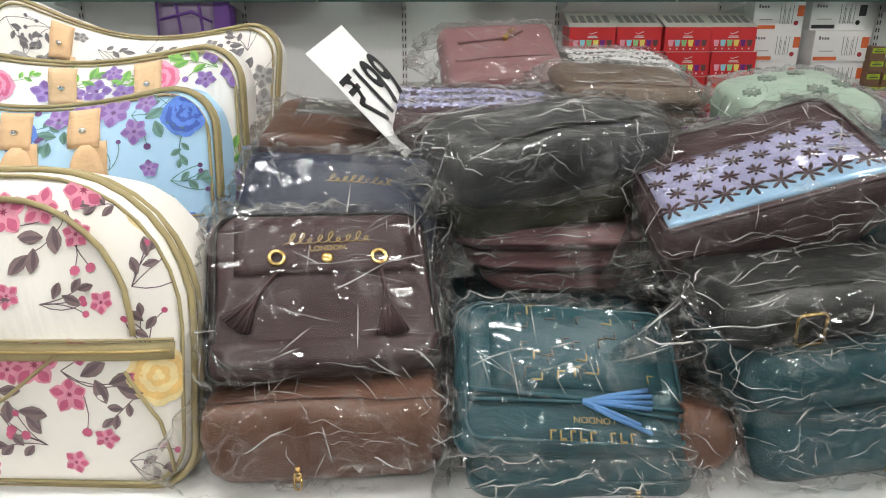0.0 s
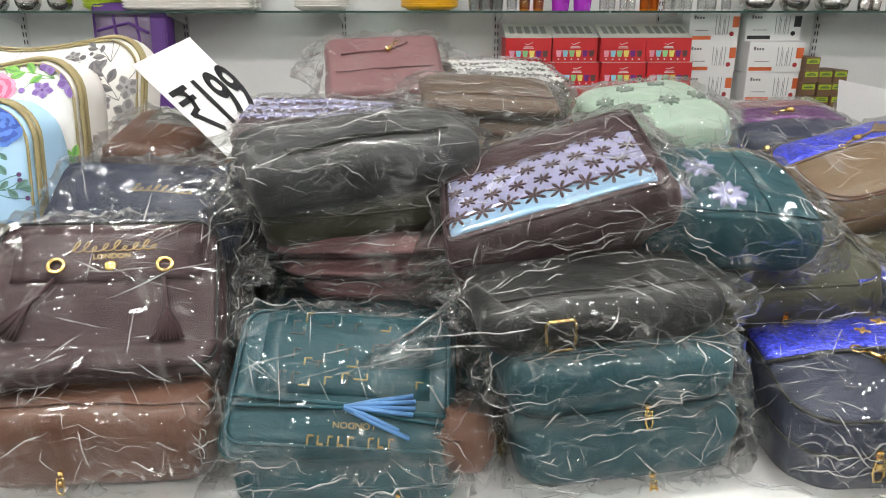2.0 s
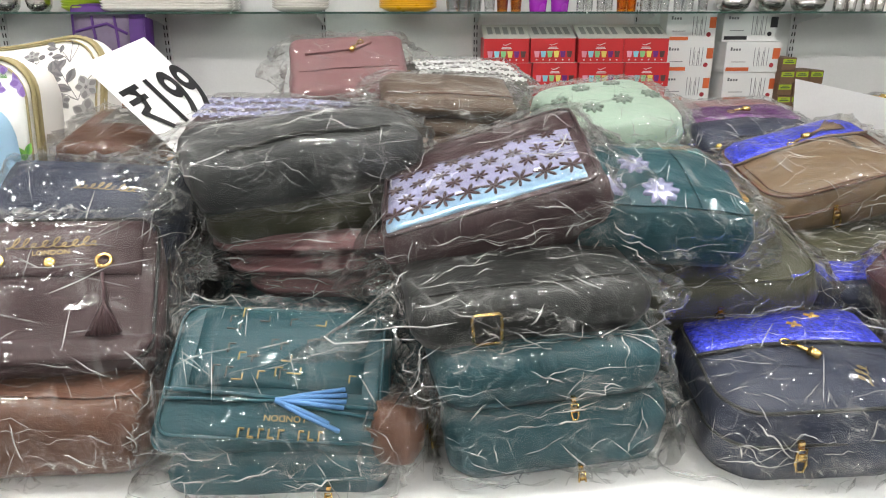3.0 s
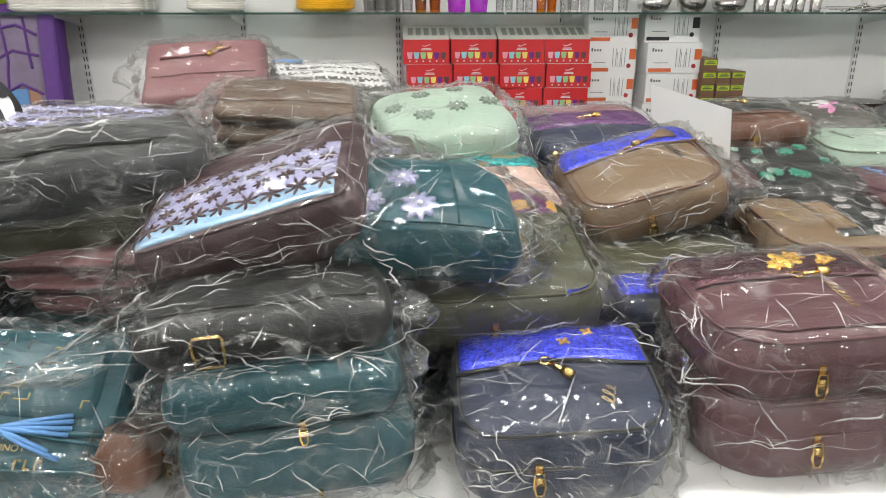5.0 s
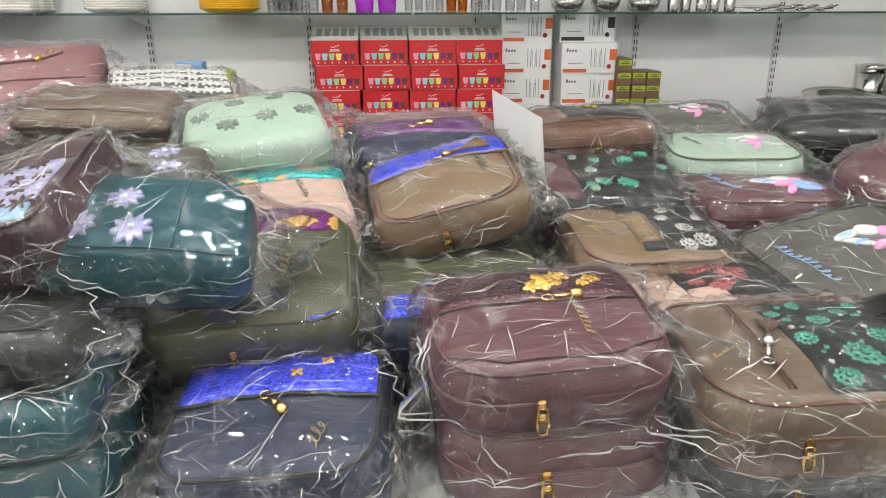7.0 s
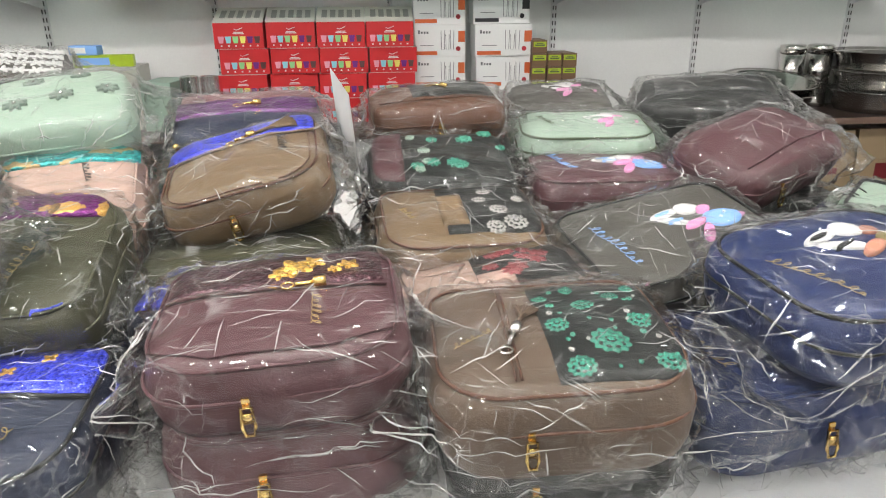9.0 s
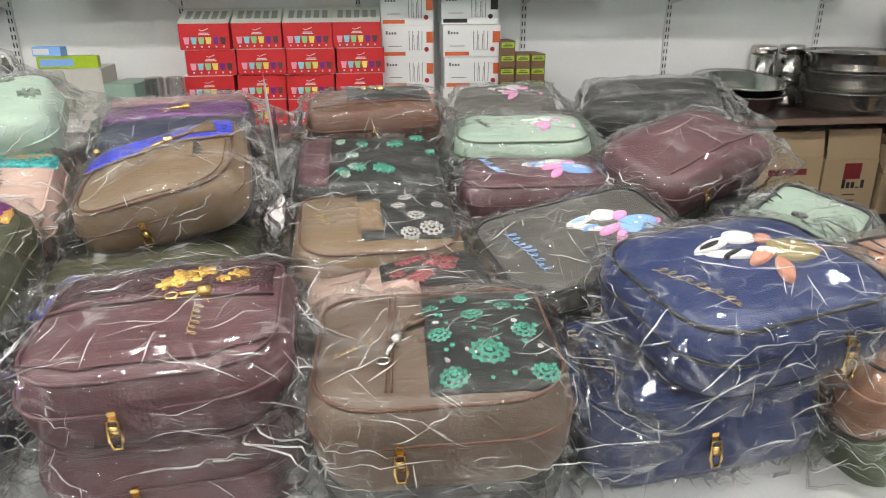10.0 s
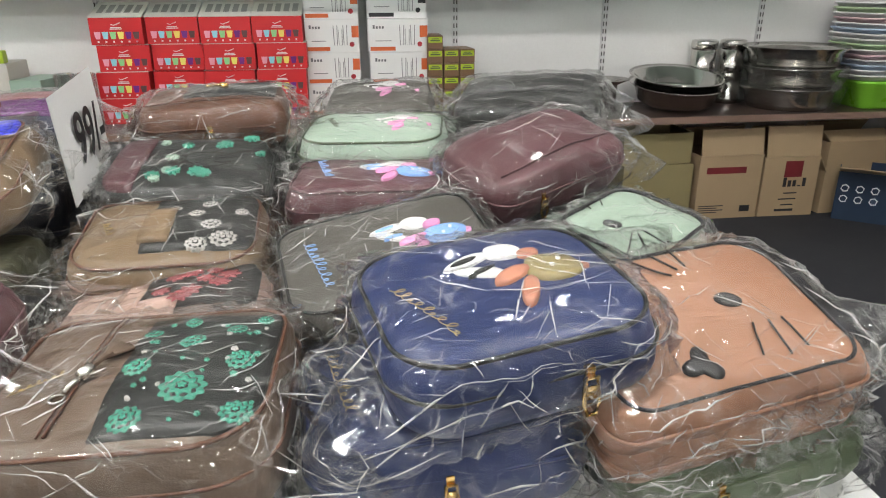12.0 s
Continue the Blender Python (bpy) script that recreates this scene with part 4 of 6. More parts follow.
# ---- steel ware and baskets on the board ----
for k in range(2):
    ob = thing("steel_dish", pose(3.050, 3.090, BOARD_Z + 0.030 + 0.034 * k, 7, 0, 0), "wide polished stainless steel dish with a flared rim", "dish", "steel dishes on the board")
    part("dish", lathe(((0, 0), (0.140, 0), (0.160, 0.012), (0.180, 0.072), (0.203, 0.082), (0.206, 0.086), (0.178, 0.079), (0.154, 0.016), (0.136, 0.005), (0, 0.005)), 56), STAINLESS, ob)
ob = thing("steel_pot", pose(2.74, 3.12, BOARD_Z + 0.11, 0, 0, 0), "small stainless steel dish by the wall", "dish")
part("dish", lathe(((0, -0.11), (0.05, -0.11), (0.055, 0.0), (0.10, 0.02), (0.102, 0.024), (0.05, 0.006), (0, 0.006)), 36), STAINLESS, ob)


def canister(x, y, r, n):
    for k in range(n):
        h = 0.140
        ob = thing("steel_canister", Matrix.Translation((x + 0.004 * k, y, BOARD_Z + k * h)), "stainless steel canister with a ribbed body and lid", "canister", "steel canisters")
        part("body", lathe(((0, 0), (r, 0), (r, h * 0.10), (r * 1.03, h * 0.14), (r, h * 0.18), (r, h * 0.74), (0, h * 0.74)), 32), STAINLESS, ob)
        part("lid", lathe(((0, h * 0.742), (r * 1.04, h * 0.742), (r * 1.04, h * 0.95), (r * 0.9, h * 0.99), (0, h * 0.99)), 32), STAINLESS, ob)


canister(3.235, 3.243, 0.055, 2)
canister(3.372, 3.243, 0.055, 2)
for k in range(3):
    ob = thing("deep_plate", pose(3.575, 3.085, BOARD_Z + 0.084 * k, 0, 0, 20 * k), "stack of deep stainless steel plates" if k == 2 else "deep stainless steel plate wrapped in clear film", "plate", "deep steel plates on the board")
    r = 0.208 + 0.008 * (k == 2)
    part("plate", lathe(((0, 0), (r * 0.78, 0), (r * 0.84, 0.020), (r * 0.90, 0.070), (r, 0.090), (r * 1.01, 0.094), (r * 0.89, 0.076), (r * 0.80, 0.022), (r * 0.75, 0.006), (0, 0.006)), 56), STAINLESS, ob)
    if k < 2:
        bm = bmesh.new()
        n, rings = 60, []
        for rr, zz in ((0.90, 0.0), (0.97, 0.02), (1.03, 0.06), (1.06, 0.094), (1.0, 0.1)):
            rings.append([bm.verts.new((r * (rr + 0.10 * abs(noise.noise(Vector((math.cos(i * math.tau / n) * 7, math.sin(i * math.tau / n) * 7, zz * 40 + k))))) * math.cos(i * math.tau / n), r * (rr + 0.10 * abs(noise.noise(Vector((math.cos(i * math.tau / n) * 7, math.sin(i * math.tau / n) * 7, zz * 40 + k))))) * math.sin(i * math.tau / n), zz)) for i in range(n)])
        for a, b in zip(rings, rings[1:]):
            for i in range(n):
                bm.faces.new((a[i], a[(i + 1) % n], b[(i + 1) % n], b[i]))
        part("plastic_wrap", bm, FILM, ob, "clear crinkled plastic wrapping", False)

tub = thing("lime_tub", pose(4.02, 3.10, BOARD_Z), "lime green plastic tub with a rolled rim", "tub")
bm = bmesh.new()
rings = []
base = outline(0.40, 0.34, 0.06, 0.06)
for f, z in ((0.86, 0), (0.90, 0.004), (0.98, 0.105), (1.0, 0.108), (1.0, 0.118), (0.96, 0.118), (0.88, 0.012)):
    rings.append([bm.verts.new((a * f, b * f, z)) for a, b in base])
for a, b in zip(rings, rings[1:]):
    for i in range(len(base)):
        bm.faces.new((a[i], a[(i + 1) % len(base)], b[(i + 1) % len(base)], b[i]))
bm.faces.new(rings[0])
bm.faces.new(rings[-1])
part("shell", bm, LIME, tub)
tints = [surface("basket_" + n, c, 0.35, 0.06) for n, c in (("white", (0.75, 0.75, 0.76)), ("pink", (0.75, 0.55, 0.60)), ("blue", (0.50, 0.62, 0.80)), ("green", (0.55, 0.72, 0.45)))]
base = outline(0.38, 0.32, 0.07, 0.07)
for k in range(15):
    ob = thing("plastic_basket", pose(3.99 + rng.uniform(-0.004, 0.004), 3.08, BOARD_Z + 0.125 + k * 0.021, 0, 0, rng.uniform(-2, 2)), "pastel plastic basket nested in a tall stack", "basket", "nested baskets")
    bm = bmesh.new()
    rings = []
    for f, z in ((0.90, -0.004), (0.95, 0.012), (1.0, 0.013), (1.0, 0.019), (0.955, 0.0195), (0.90, 0.0)):
        rings.append([bm.verts.new((a * f, b * f, z)) for a, b in base])
    for a, b in zip(rings, rings[1:]):
        for i in range(len(base)):
            bm.faces.new((a[i], a[(i + 1) % len(base)], b[(i + 1) % len(base)], b[i]))
    bm.faces.new(rings[0])
    part("shell", bm, tints[(0, 0, 2, 0, 1, 0, 3)[k % 7]], ob)


# ---- cartons under the board ----
def carton(x, y, w, d, h, yaw, material, flap=0.12, lean=18, marks=0, label="open brown cardboard carton standing on the carpet"):
    ob = thing("carton", pose(x, y, 0, 0, 0, yaw), label, "box", "cartons under the board")
    t = 0.004
    for a in ((-w / 2, w / 2, 0, t, 0, h), (-w / 2, w / 2, d - t, d, 0, h), (-w / 2, -w / 2 + t, t, d - t, 0, h), (w / 2 - t, w / 2, t, d - t, 0, h), (-w / 2 + t, w / 2 - t, t, d - t, 0.001, 0.005)):
        part("cardboard_panel", boxed(*a), material, ob, "", False)
    if flap:
        fm = pose(0, 0.002, h + 0.001, -lean)
        part("flap", boxed(-w / 2 + 0.004, w / 2 - 0.004, -0.002, 0.002, 0.0, flap, 0.0, fm), material, ob, "raised front flap", False)
        part("flap", boxed(-w / 2 + 0.004, w / 2 - 0.004, -0.002, 0.002, 0.0, flap, 0.0, pose(0, d - 0.002, h + 0.001, 35)), material, ob, "", False)
        part("flap", boxed(0, 0.10, t, d - t, -0.002, 0.002, 0.0, pose(w / 2 - 0.002, 0, h + 0.001, 0, 60)), material, ob, "", False)
    red = bpy.data.materials.get("dark_red_print") or surface("dark_red_print", (0.16, 0.012, 0.016), 0.6)
    if marks == 1:
        part("printed_band", box(bmesh.new(), -w * 0.38, w * 0.25, -0.0012, 0.0005, h * 0.72, h * 0.82), red, ob, "dark red printed band", False)
        bm = bmesh.new()
        for k in range(4):
            box(bm, -w * 0.45, -w * (0.05 + 0.1 * (k % 2)), -0.0012, 0.0005, h * (0.20 - 0.035 * k), h * (0.215 - 0.035 * k))
        box(bm, w * 0.22, w * 0.38, -0.0012, 0.0005, h * 0.10, h * 0.2)
        part("small_print", bm, INK, ob, "", False)["kind"] = "stuff"
    if marks == 2:
        part("printed_square", box(bmesh.new(), -w * 0.12, w * 0.2, -0.0012, 0.0005, h * 0.66, h * 0.93), red, ob, "dark red printed square", False)
        bm = bmesh.new()
        for k, (a, b) in enumerate(((-0.08, 0.16), (-0.16, 0.16), (-0.10, 0.12), (-0.2, 0.14))):
            box(bm, w * a, w * b, -0.0012, 0.0005, h * (0.38 - 0.1 * k), h * (0.40 - 0.1 * k + 0.02 * (k == 3)))
        part("small_print", bm, INK, ob, "", False)["kind"] = "stuff"
        bm = bmesh.new()
        for k, tall in enumerate((0.044, 0.030, 0.030, 0.006, 0.040)):
            x = -w * 0.12 + 0.024 * k
            box(bm, x, x + 0.016, -0.0012, 0.0005, h * 0.50, h * 0.50 + tall)
        part("brand_mark", bm, INK, ob, "dark printed mark", False)
    return ob


carton(3.375, 3.085, 0.305, 0.25, 0.298, 0, CARD, 0.118, 10, 1)
carton(3.672, 3.080, 0.270, 0.24, 0.283, -1, CARD, 0.138, 8, 2)
carton(3.035, 3.10, 0.33, 0.24, 0.262, 0, CARDOLIVE, 0, 0, 0, "olive brown cardboard carton, closed, under the board")
ob = carton(3.02, 3.03, 0.33, 0.22, 0.140, 2, CARDOLIVE, 0, 0, 0, "olive brown cardboard carton stacked on another")
ob.matrix_basis = pose(3.025, 3.11, 0.263, 0, 0, 2)
carton(4.02, 3.10, 0.34, 0.22, 0.34, 4, CARD, 0.08, 60, 0)
blue = carton(3.97, 2.93, 0.27, 0.22, 0.235, -38, NAVYBOX, 0, 0, 0, "navy printed carton with an open brown flap")
part("flap", boxed(-0.135, 0.135, -0.14, 0.0, -0.002, 0.002, 0.0, pose(0, 0.0, 0.228, -18)), CARD, blue, "open brown cardboard flap", False)
bm = bmesh.new()
for k in range(6):
    tube(bm, [(-0.10 + 0.06 * (k % 3) + 0.016 * math.cos(a), -0.001, 0.15 - 0.05 * (k // 3) + 0.016 * math.sin(a)) for a in (0.4, 1.4, 2.4, 3.4, 4.4, 5.4)], 0.003, 4, True)
part("line_print", bm, WHITE, blue, "", False)["kind"] = "stuff"
carton(4.22, 2.55, 0.3, 0.26, 0.30, -20, CARD, 0, 0, 0, "plain brown cardboard carton by the side board")
# ---- floral bags standing at the end of the table ----
class Print:
    """Flowers, roses and leaf sprigs printed on a cloth surface; one part for each dye."""

    def __init__(self, surf, rng):
        self.surf, self.rng, self.inks = surf, rng, {}

    def spot(self, ink, cx, cy, radius, lift, n=14):
        bm = self.inks.setdefault(ink, bmesh.new())
        ring = []
        for k in range(n):
            a = k * math.tau / n
            r = radius(a)
            ring.append(bm.verts.new(self.surf(cx + r * math.cos(a), cy + r * math.sin(a), lift)))
        mid = bm.verts.new(self.surf(cx, cy, lift))
        for k in range(n):
            bm.faces.new((mid, ring[k], ring[(k + 1) % n]))

    def petal(self, ink, cx, cy, spin, long, wide, lift):
        """A pointed oval that starts at (cx, cy)."""
        bm = self.inks.setdefault(ink, bmesh.new())
        c, sn = math.cos(spin), math.sin(spin)
        left, right = [], []
        for t, w in ((0.0, 0.12), (0.2, 0.62), (0.45, 1.0), (0.7, 0.86), (0.88, 0.45), (1.0, 0.04)):
            for row, sg in ((left, 1), (right, -1)):
                u, v = t * long, sg * w * wide
                row.append(bm.verts.new(self.surf(cx + u * c - v * sn, cy + u * sn + v * c, lift)))
        for k in range(5):
            bm.faces.new((left[k], right[k], right[k + 1], left[k + 1]))

    def twig(self, ink, x0, y0, x1, y1, lift):
        bm = self.inks.setdefault(ink, bmesh.new())
        d = Vector((y0 - y1, x1 - x0)).normalized() * 0.0006
        bow = Vector((y0 - y1, x1 - x0)) * self.rng.uniform(-0.18, 0.18)
        rows = []
        for k in range(5):
            t = k / 4
            x, y = x0 + (x1 - x0) * t + bow.x * 4 * t * (1 - t), y0 + (y1 - y0) * t + bow.y * 4 * t * (1 - t)
            rows.append((bm.verts.new(self.surf(x + d.x, y + d.y, lift)), bm.verts.new(self.surf(x - d.x, y - d.y, lift))))
        for p, q in zip(rows, rows[1:]):
            bm.faces.new((p[0], p[1], q[1], q[0]))

    def blossom(self, cx, cy, r, inks):
        spin = self.rng.uniform(0, 6)
        for k in range(5):
            a = spin + k * math.tau / 5 + self.rng.uniform(-0.12, 0.12)
            long = r * self.rng.uniform(0.85, 1.1)
            self.petal(inks[0], cx, cy, a, long, r * 0.40, 0.0012)
            self.petal(inks[1], cx + long * 0.30 * math.cos(a), cy + long * 0.30 * math.sin(a), a, long * 0.62, r * 0.22, 0.0016)
        self.spot(inks[2], cx, cy, lambda a: r * (0.15 + 0.07 * math.cos(7 * a)), 0.0020)

    def rose(self, cx, cy, r, inks):
        for ring, count, dark in ((1.0, 8, 0), (0.72, 7, 1), (0.46, 5, 0), (0.25, 3, 2)):
            turn = self.rng.uniform(0, 6)
            for k in range(count):
                a = turn + k * math.tau / count
                d = r * ring * 0.45
                self.spot(inks[dark], cx + d * math.cos(a), cy + d * math.sin(a), lambda q: r * ring * (0.52 + 0.05 * math.cos(3 * q + a)), 0.0012 + 0.0004 * (1 - ring) * 3 + 0.00003 * k)
                self.spot(inks[1 - min(dark, 1)], cx + d * 0.86 * math.cos(a), cy + d * 0.86 * math.sin(a), lambda q: r * ring * 0.40, 0.00135 + 0.0004 * (1 - ring) * 3 + 0.00003 * k)

    def sprig(self, cx, cy, spin, size, inks, buds=None):
        x1, y1 = cx + size * math.cos(spin), cy + size * math.sin(spin)
        self.twig(inks[1], cx, cy, x1, y1, 0.0010)
        for t, side in ((0.35, 0.8), (0.6, -0.9), (0.85, 0.6), (1.0, -0.1)):
            x, y, a = cx + (x1 - cx) * t, cy + (y1 - cy) * t, spin + side
            long = size * self.rng.uniform(0.38, 0.52)
            self.petal(inks[0], x, y, a, long, long * 0.27, 0.0011)
            self.petal(inks[1], x, y, a + 0.10, long * 0.92, long * 0.10, 0.0015)
        if buds:
            for k in range(3):
                a = spin + self.rng.uniform(-1.2, 1.2)
                d = size * self.rng.uniform(0.9, 1.3)
                x, y = cx + d * math.cos(a), cy + d * math.sin(a)
                self.twig(inks[1], cx, cy, x, y, 0.0009)
                self.spot(buds, x, y, lambda q: size * 0.09, 0.0014, 8)

    def done(self, parent):
        for ink, bm in self.inks.items():
            part("flower_print", bm, DYE[ink], parent)["kind"] = "stuff"


def scatter(b, spots, style, seed, surf=None, size=1.0):
    """Bunches of print at the given places; the kind of bunch goes round in turn."""
    rng = random.Random(seed)
    w, l = b.w / 2 - 0.004, b.l / 2 - 0.004

    def panel_at(x, y, lift):
        x, y = max(-w, min(w, x)), max(-l, min(l, y))
        r = max(b.rf if y < 0 else b.rb, 0.01)
        dx, dy = abs(x) - (w - r), abs(y) - (l - r)
        if dx > 0 and dy > 0 and math.hypot(dx, dy) > r:
            f = r / math.hypot(dx, dy)
            x, y = math.copysign(w - r + dx * f, x), math.copysign(l - r + dy * f, y)
        return (x, y, b.top(x, y) + lift)

    pr = Print(surf or panel_at, rng)
    flower, leaf, big, bud = style
    for x, y, kind in spots:
        turn = rng.uniform(0, 6.28)
        if kind == "r":
            pr.rose(x, y, 0.034 * size, big)
            for k in range(3):
                a = turn + k * 2.1
                pr.sprig(x + 0.030 * size * math.cos(a), y + 0.030 * size * math.sin(a), a, 0.036 * size, leaf, bud if k == 1 else None)
        elif kind == "f":
            for k, r in enumerate((0.026, 0.021, 0.017)):
                a = turn + k * 2.1
                pr.blossom(x + 0.027 * size * math.cos(a), y + 0.027 * size * math.sin(a), r * size, flower)
            pr.sprig(x, y, turn + 3.1, 0.060 * size, leaf, bud)
        else:
            pr.sprig(x, y, turn, 0.042 * size, leaf, bud)
            if rng.random() < 0.6:
                pr.blossom(x + 0.034 * size * math.cos(turn + 2.5), y + 0.034 * size * math.sin(turn + 2.5), 0.014 * size, flower)
    pr.done(b.ob)


def strew(w, l, seed, step=0.088):
    """Places for the bunches on a w by l panel: a loose grid, the kinds mixed."""
    rng, out = random.Random(seed), []
    nx, ny = max(2, round(w / step)), max(2, round(l / step))
    for i in range(nx):
        for j in range(ny):
            out.append((-w / 2 + (i + 0.5 + 0.25 * (j % 2 - 0.5)) * w / nx + rng.uniform(-0.012, 0.012), -l / 2 + (j + 0.5) * l / ny + rng.uniform(-0.012, 0.012), "rsfsfs"[(i * 2 + j * 3 + seed) % 6]))
    return out


def sag_top(b, depth):
    """Let the upper edge of a standing bag dip in the middle, with all that is on it."""
    for o in b.ob.children_recursive:
        for v in o.data.vertices:
            if v.co.y > -b.l * 0.2:
                t = (v.co.y + b.l * 0.2) / (b.l * 0.7)
                v.co.y -= depth * t * t * max(0.0, math.cos(v.co.x / b.w * 2.9)) ** 1.5


def floral_bag(name, label, at, turn, size, material, corner, seed, pocket, style, handles=(), scale=1.0, dip=0.0):
    b = Bag(name, label, at, turn, size, material, corner, 0.03, seed, False, TAUPE_TRIM, "floral print bags", "bag", False)
    w, l, h = size
    for lev in (0.92, 0.80):
        ring = outline(w + 0.006, l + 0.006, *corner)
        part("zip_edge", tube(bmesh.new(), [(x, y, h * lev) for x, y in ring], 0.0042, 6, True), TAUPE_TRIM, b.ob)
    y = -l / 2 + l * pocket
    b.panel("zip_band", -w * 0.47, w * 0.47, y - 0.010, y + 0.010, TAUPE_TRIM, 0.003, "khaki pocket zip band", 14, 2)
    b.line("zip_teeth", [(-w * 0.46, y), (w * 0.46, y)], 0.0020, GOLDPRINT, 0.005)
    b.line("zip_seam", [(-w * 0.47, y + 0.013), (w * 0.47, y + 0.013)], 0.0018, TAUPE_TRIM, 0.003)
    scatter(b, strew(w, l, seed), style, seed, None, scale)
    for x in handles:
        b.panel("strap_tab", x - 0.021, x + 0.021, l * 0.27, l * 0.47, TAN, 0.007, "tan leather strap tab", 4, 6)
        part("strap_grip", b.blob(bmesh.new(), x + 0.004, l * 0.13, lambda a: 0.055 / math.hypot(math.cos(a) / 0.42, math.sin(a)), 0.011, 30), TAN, b.ob, "padded tan leather grip")
        b.panel("strap", x + 0.006, x + 0.030, -l * 0.10, l * 0.30, TAN, 0.005, "tan leather strap", 3, 8)
        bm = bmesh.new()
        bmesh.ops.create_uvsphere(bm, u_segments=10, v_segments=6, radius=0.006, matrix=Matrix.Translation((x, l * 0.36, b.top(x, l * 0.36) + 0.008)))
        part("rivet", bm, SILVER, b.ob)
    if dip:
        sag_top(b, dip)
    return b


PINK_STYLE = (("rosy", "pink", "wine"), ("taupe", "umber"), ("straw", "yellow", "yellow"), "pink")
BLUE_STYLE = (("lavender", "violet", "plum"), ("sage", "moss"), ("azure", "blue", "blue"), "plum")
ROSE_STYLE = (("lavender", "violet", "plum"), ("green", "leaf"), ("blush", "rose", "red"), "violet")
GREY_STYLE = (("ash", "smoke", "coal"), ("smoke", "coal"), ("ash", "smoke", "coal"), "coal")
b = floral_bag("floral_backpack", "white backpack printed with pink and yellow flowers", (-0.480, 0.822, 0.672), (-4, 74, 0), (0.385, 0.362, 0.17), CLOTH_WHITE, (0.05, 0.17), 3, 0.45, PINK_STYLE, (), 1.05)
arch = [(-0.005 + 0.145 * math.cos(a), 0.0 + 0.150 * math.sin(a)) for a in [math.pi * k / 18 for k in range(19)]]
b.line("pocket_piping", arch, 0.0038, TAUPE_TRIM, 0.004)
b.panel("shoulder_strap", -0.170, -0.115, -0.06, 0.15, TAN, 0.012, "tan shoulder strap", 4, 8)
b.line("seam", [(0.06, -0.02), (0.0, -0.07), (-0.05, -0.10)], 0.0022, TAUPE_TRIM)
b.line("seam", [(0.13, -0.04), (0.165, -0.10), (0.178, -0.16)], 0.0024, TAUPE_TRIM)


def right_side(u, v, lift):
    """The gusset of the backpack: u runs up the side, v across it."""
    return (0.1925 + 0.007 + lift, max(-0.12, min(0.02, u)), max(0.02, min(0.15, v)))


scatter(b, [(-0.09, 0.05, "f"), (-0.04, 0.11, "s"), (0.0, 0.06, "f"), (-0.06, 0.03, "s")], PINK_STYLE, 21, right_side, 0.8)
bm = bmesh.new()
box(bm, 0.196, 0.212, -0.005, 0.035, 0.07, 0.11, 0.004)
part("side_buckle", bm, TAN, b.ob, "tan strap end with a buckle")
floral_bag("floral_handbag", "pale blue handbag printed with blue and violet flowers", (-0.573, 1.095, 0.748), (0, 80, 0), (0.50, 0.34, 0.12), CLOTH_BLUE, (0.03, 0.07), 5, 0.40, BLUE_STYLE, (-0.02, 0.075), 1.0, 0.035)
floral_bag("floral_handbag", "white handbag printed with red roses and green leaves", (-0.570, 1.245, 0.782), (0, 82, 0), (0.51, 0.37, 0.12), CLOTH_PALE, (0.03, 0.07), 7, 0.36, ROSE_STYLE, (-0.02, 0.115), 0.95, 0.035)
floral_bag("floral_handbag", "white handbag printed with grey roses", (-0.592, 1.500, 0.805), (-3, 82, 6), (0.56, 0.435, 0.12), CLOTH_PALE, (0.03, 0.07), 9, 0.30, GREY_STYLE, (-0.13,), 1.15, 0.06)

# ---- near row ----
b = Bag("satchel", "dark plum satchel in clear film, propped on a brown bag", (-0.137, 0.879, 0.701), (11, 43, 3), (0.272, 0.209, 0.075), PLUM, (0.02, 0.03), 0.006, 11, trim=BLACK)
b.panel("flap", -0.108, 0.112, 0.012, 0.088, PLUM, 0.004, "stitched front flap", 12, 6)
b.panel("base_band", -0.134, 0.134, -0.103, -0.072, PLUM, 0.004, "", 12, 3)
b.scrawl(0.004, 0.052, 0.105, 0.032, 0.03, GOLDPRINT, 9, "gold_lettering", 4, 0.006)
b.word("LONDON", 0.004, 0.041, 0.010, 2, GOLDPRINT, 0.006)
for x in (-0.058, 0.067):
    bm = tube(bmesh.new(), [(x + 0.009 * math.cos(a), 0.031 + 0.009 * math.sin(a), b.top(x, 0.031) + 0.006) for a in [k * math.tau / 14 for k in range(14)]], 0.0028, 6, True)
    part("eyelet", bm, GOLD, b.ob, "gold eyelet ring")
bm = bmesh.new()
bmesh.ops.create_uvsphere(bm, u_segments=12, v_segments=8, radius=0.008, matrix=Matrix.Translation((0.003, 0.032, b.top(0, 0.032) + 0.004)) @ Matrix.Diagonal((1, 1, 0.5, 1)))
part("snap_button", bm, GOLD, b.ob, "gold snap button")
for x, s in ((-0.058, -2.2), (0.067, -1.45)):
    bm = bmesh.new()
    for k in range(10):
        a = s + (k - 5) * 0.05
        q = [(x, 0.012), (x + 0.04 * math.cos(s), 0.012 + 0.04 * math.sin(s)), (x + 0.085 * math.cos(a), 0.012 + 0.085 * math.sin(a))]
        tube(bm, [(p[0], p[1], b.top(*p) + 0.006 + 0.0008 * (k % 3)) for p in q], 0.0024, 4)
    part("tassel", bm, PLUM, b.ob, "dark leather tassel")
b = Bag("clutch_bag", "chestnut brown bag in clear film lying under a satchel", (-0.137, 0.862, 0.603), (2, 2, 0), (0.272, 0.215, 0.100), BROWN, (0.03, 0.03), 0.006, 12, zipline=False)
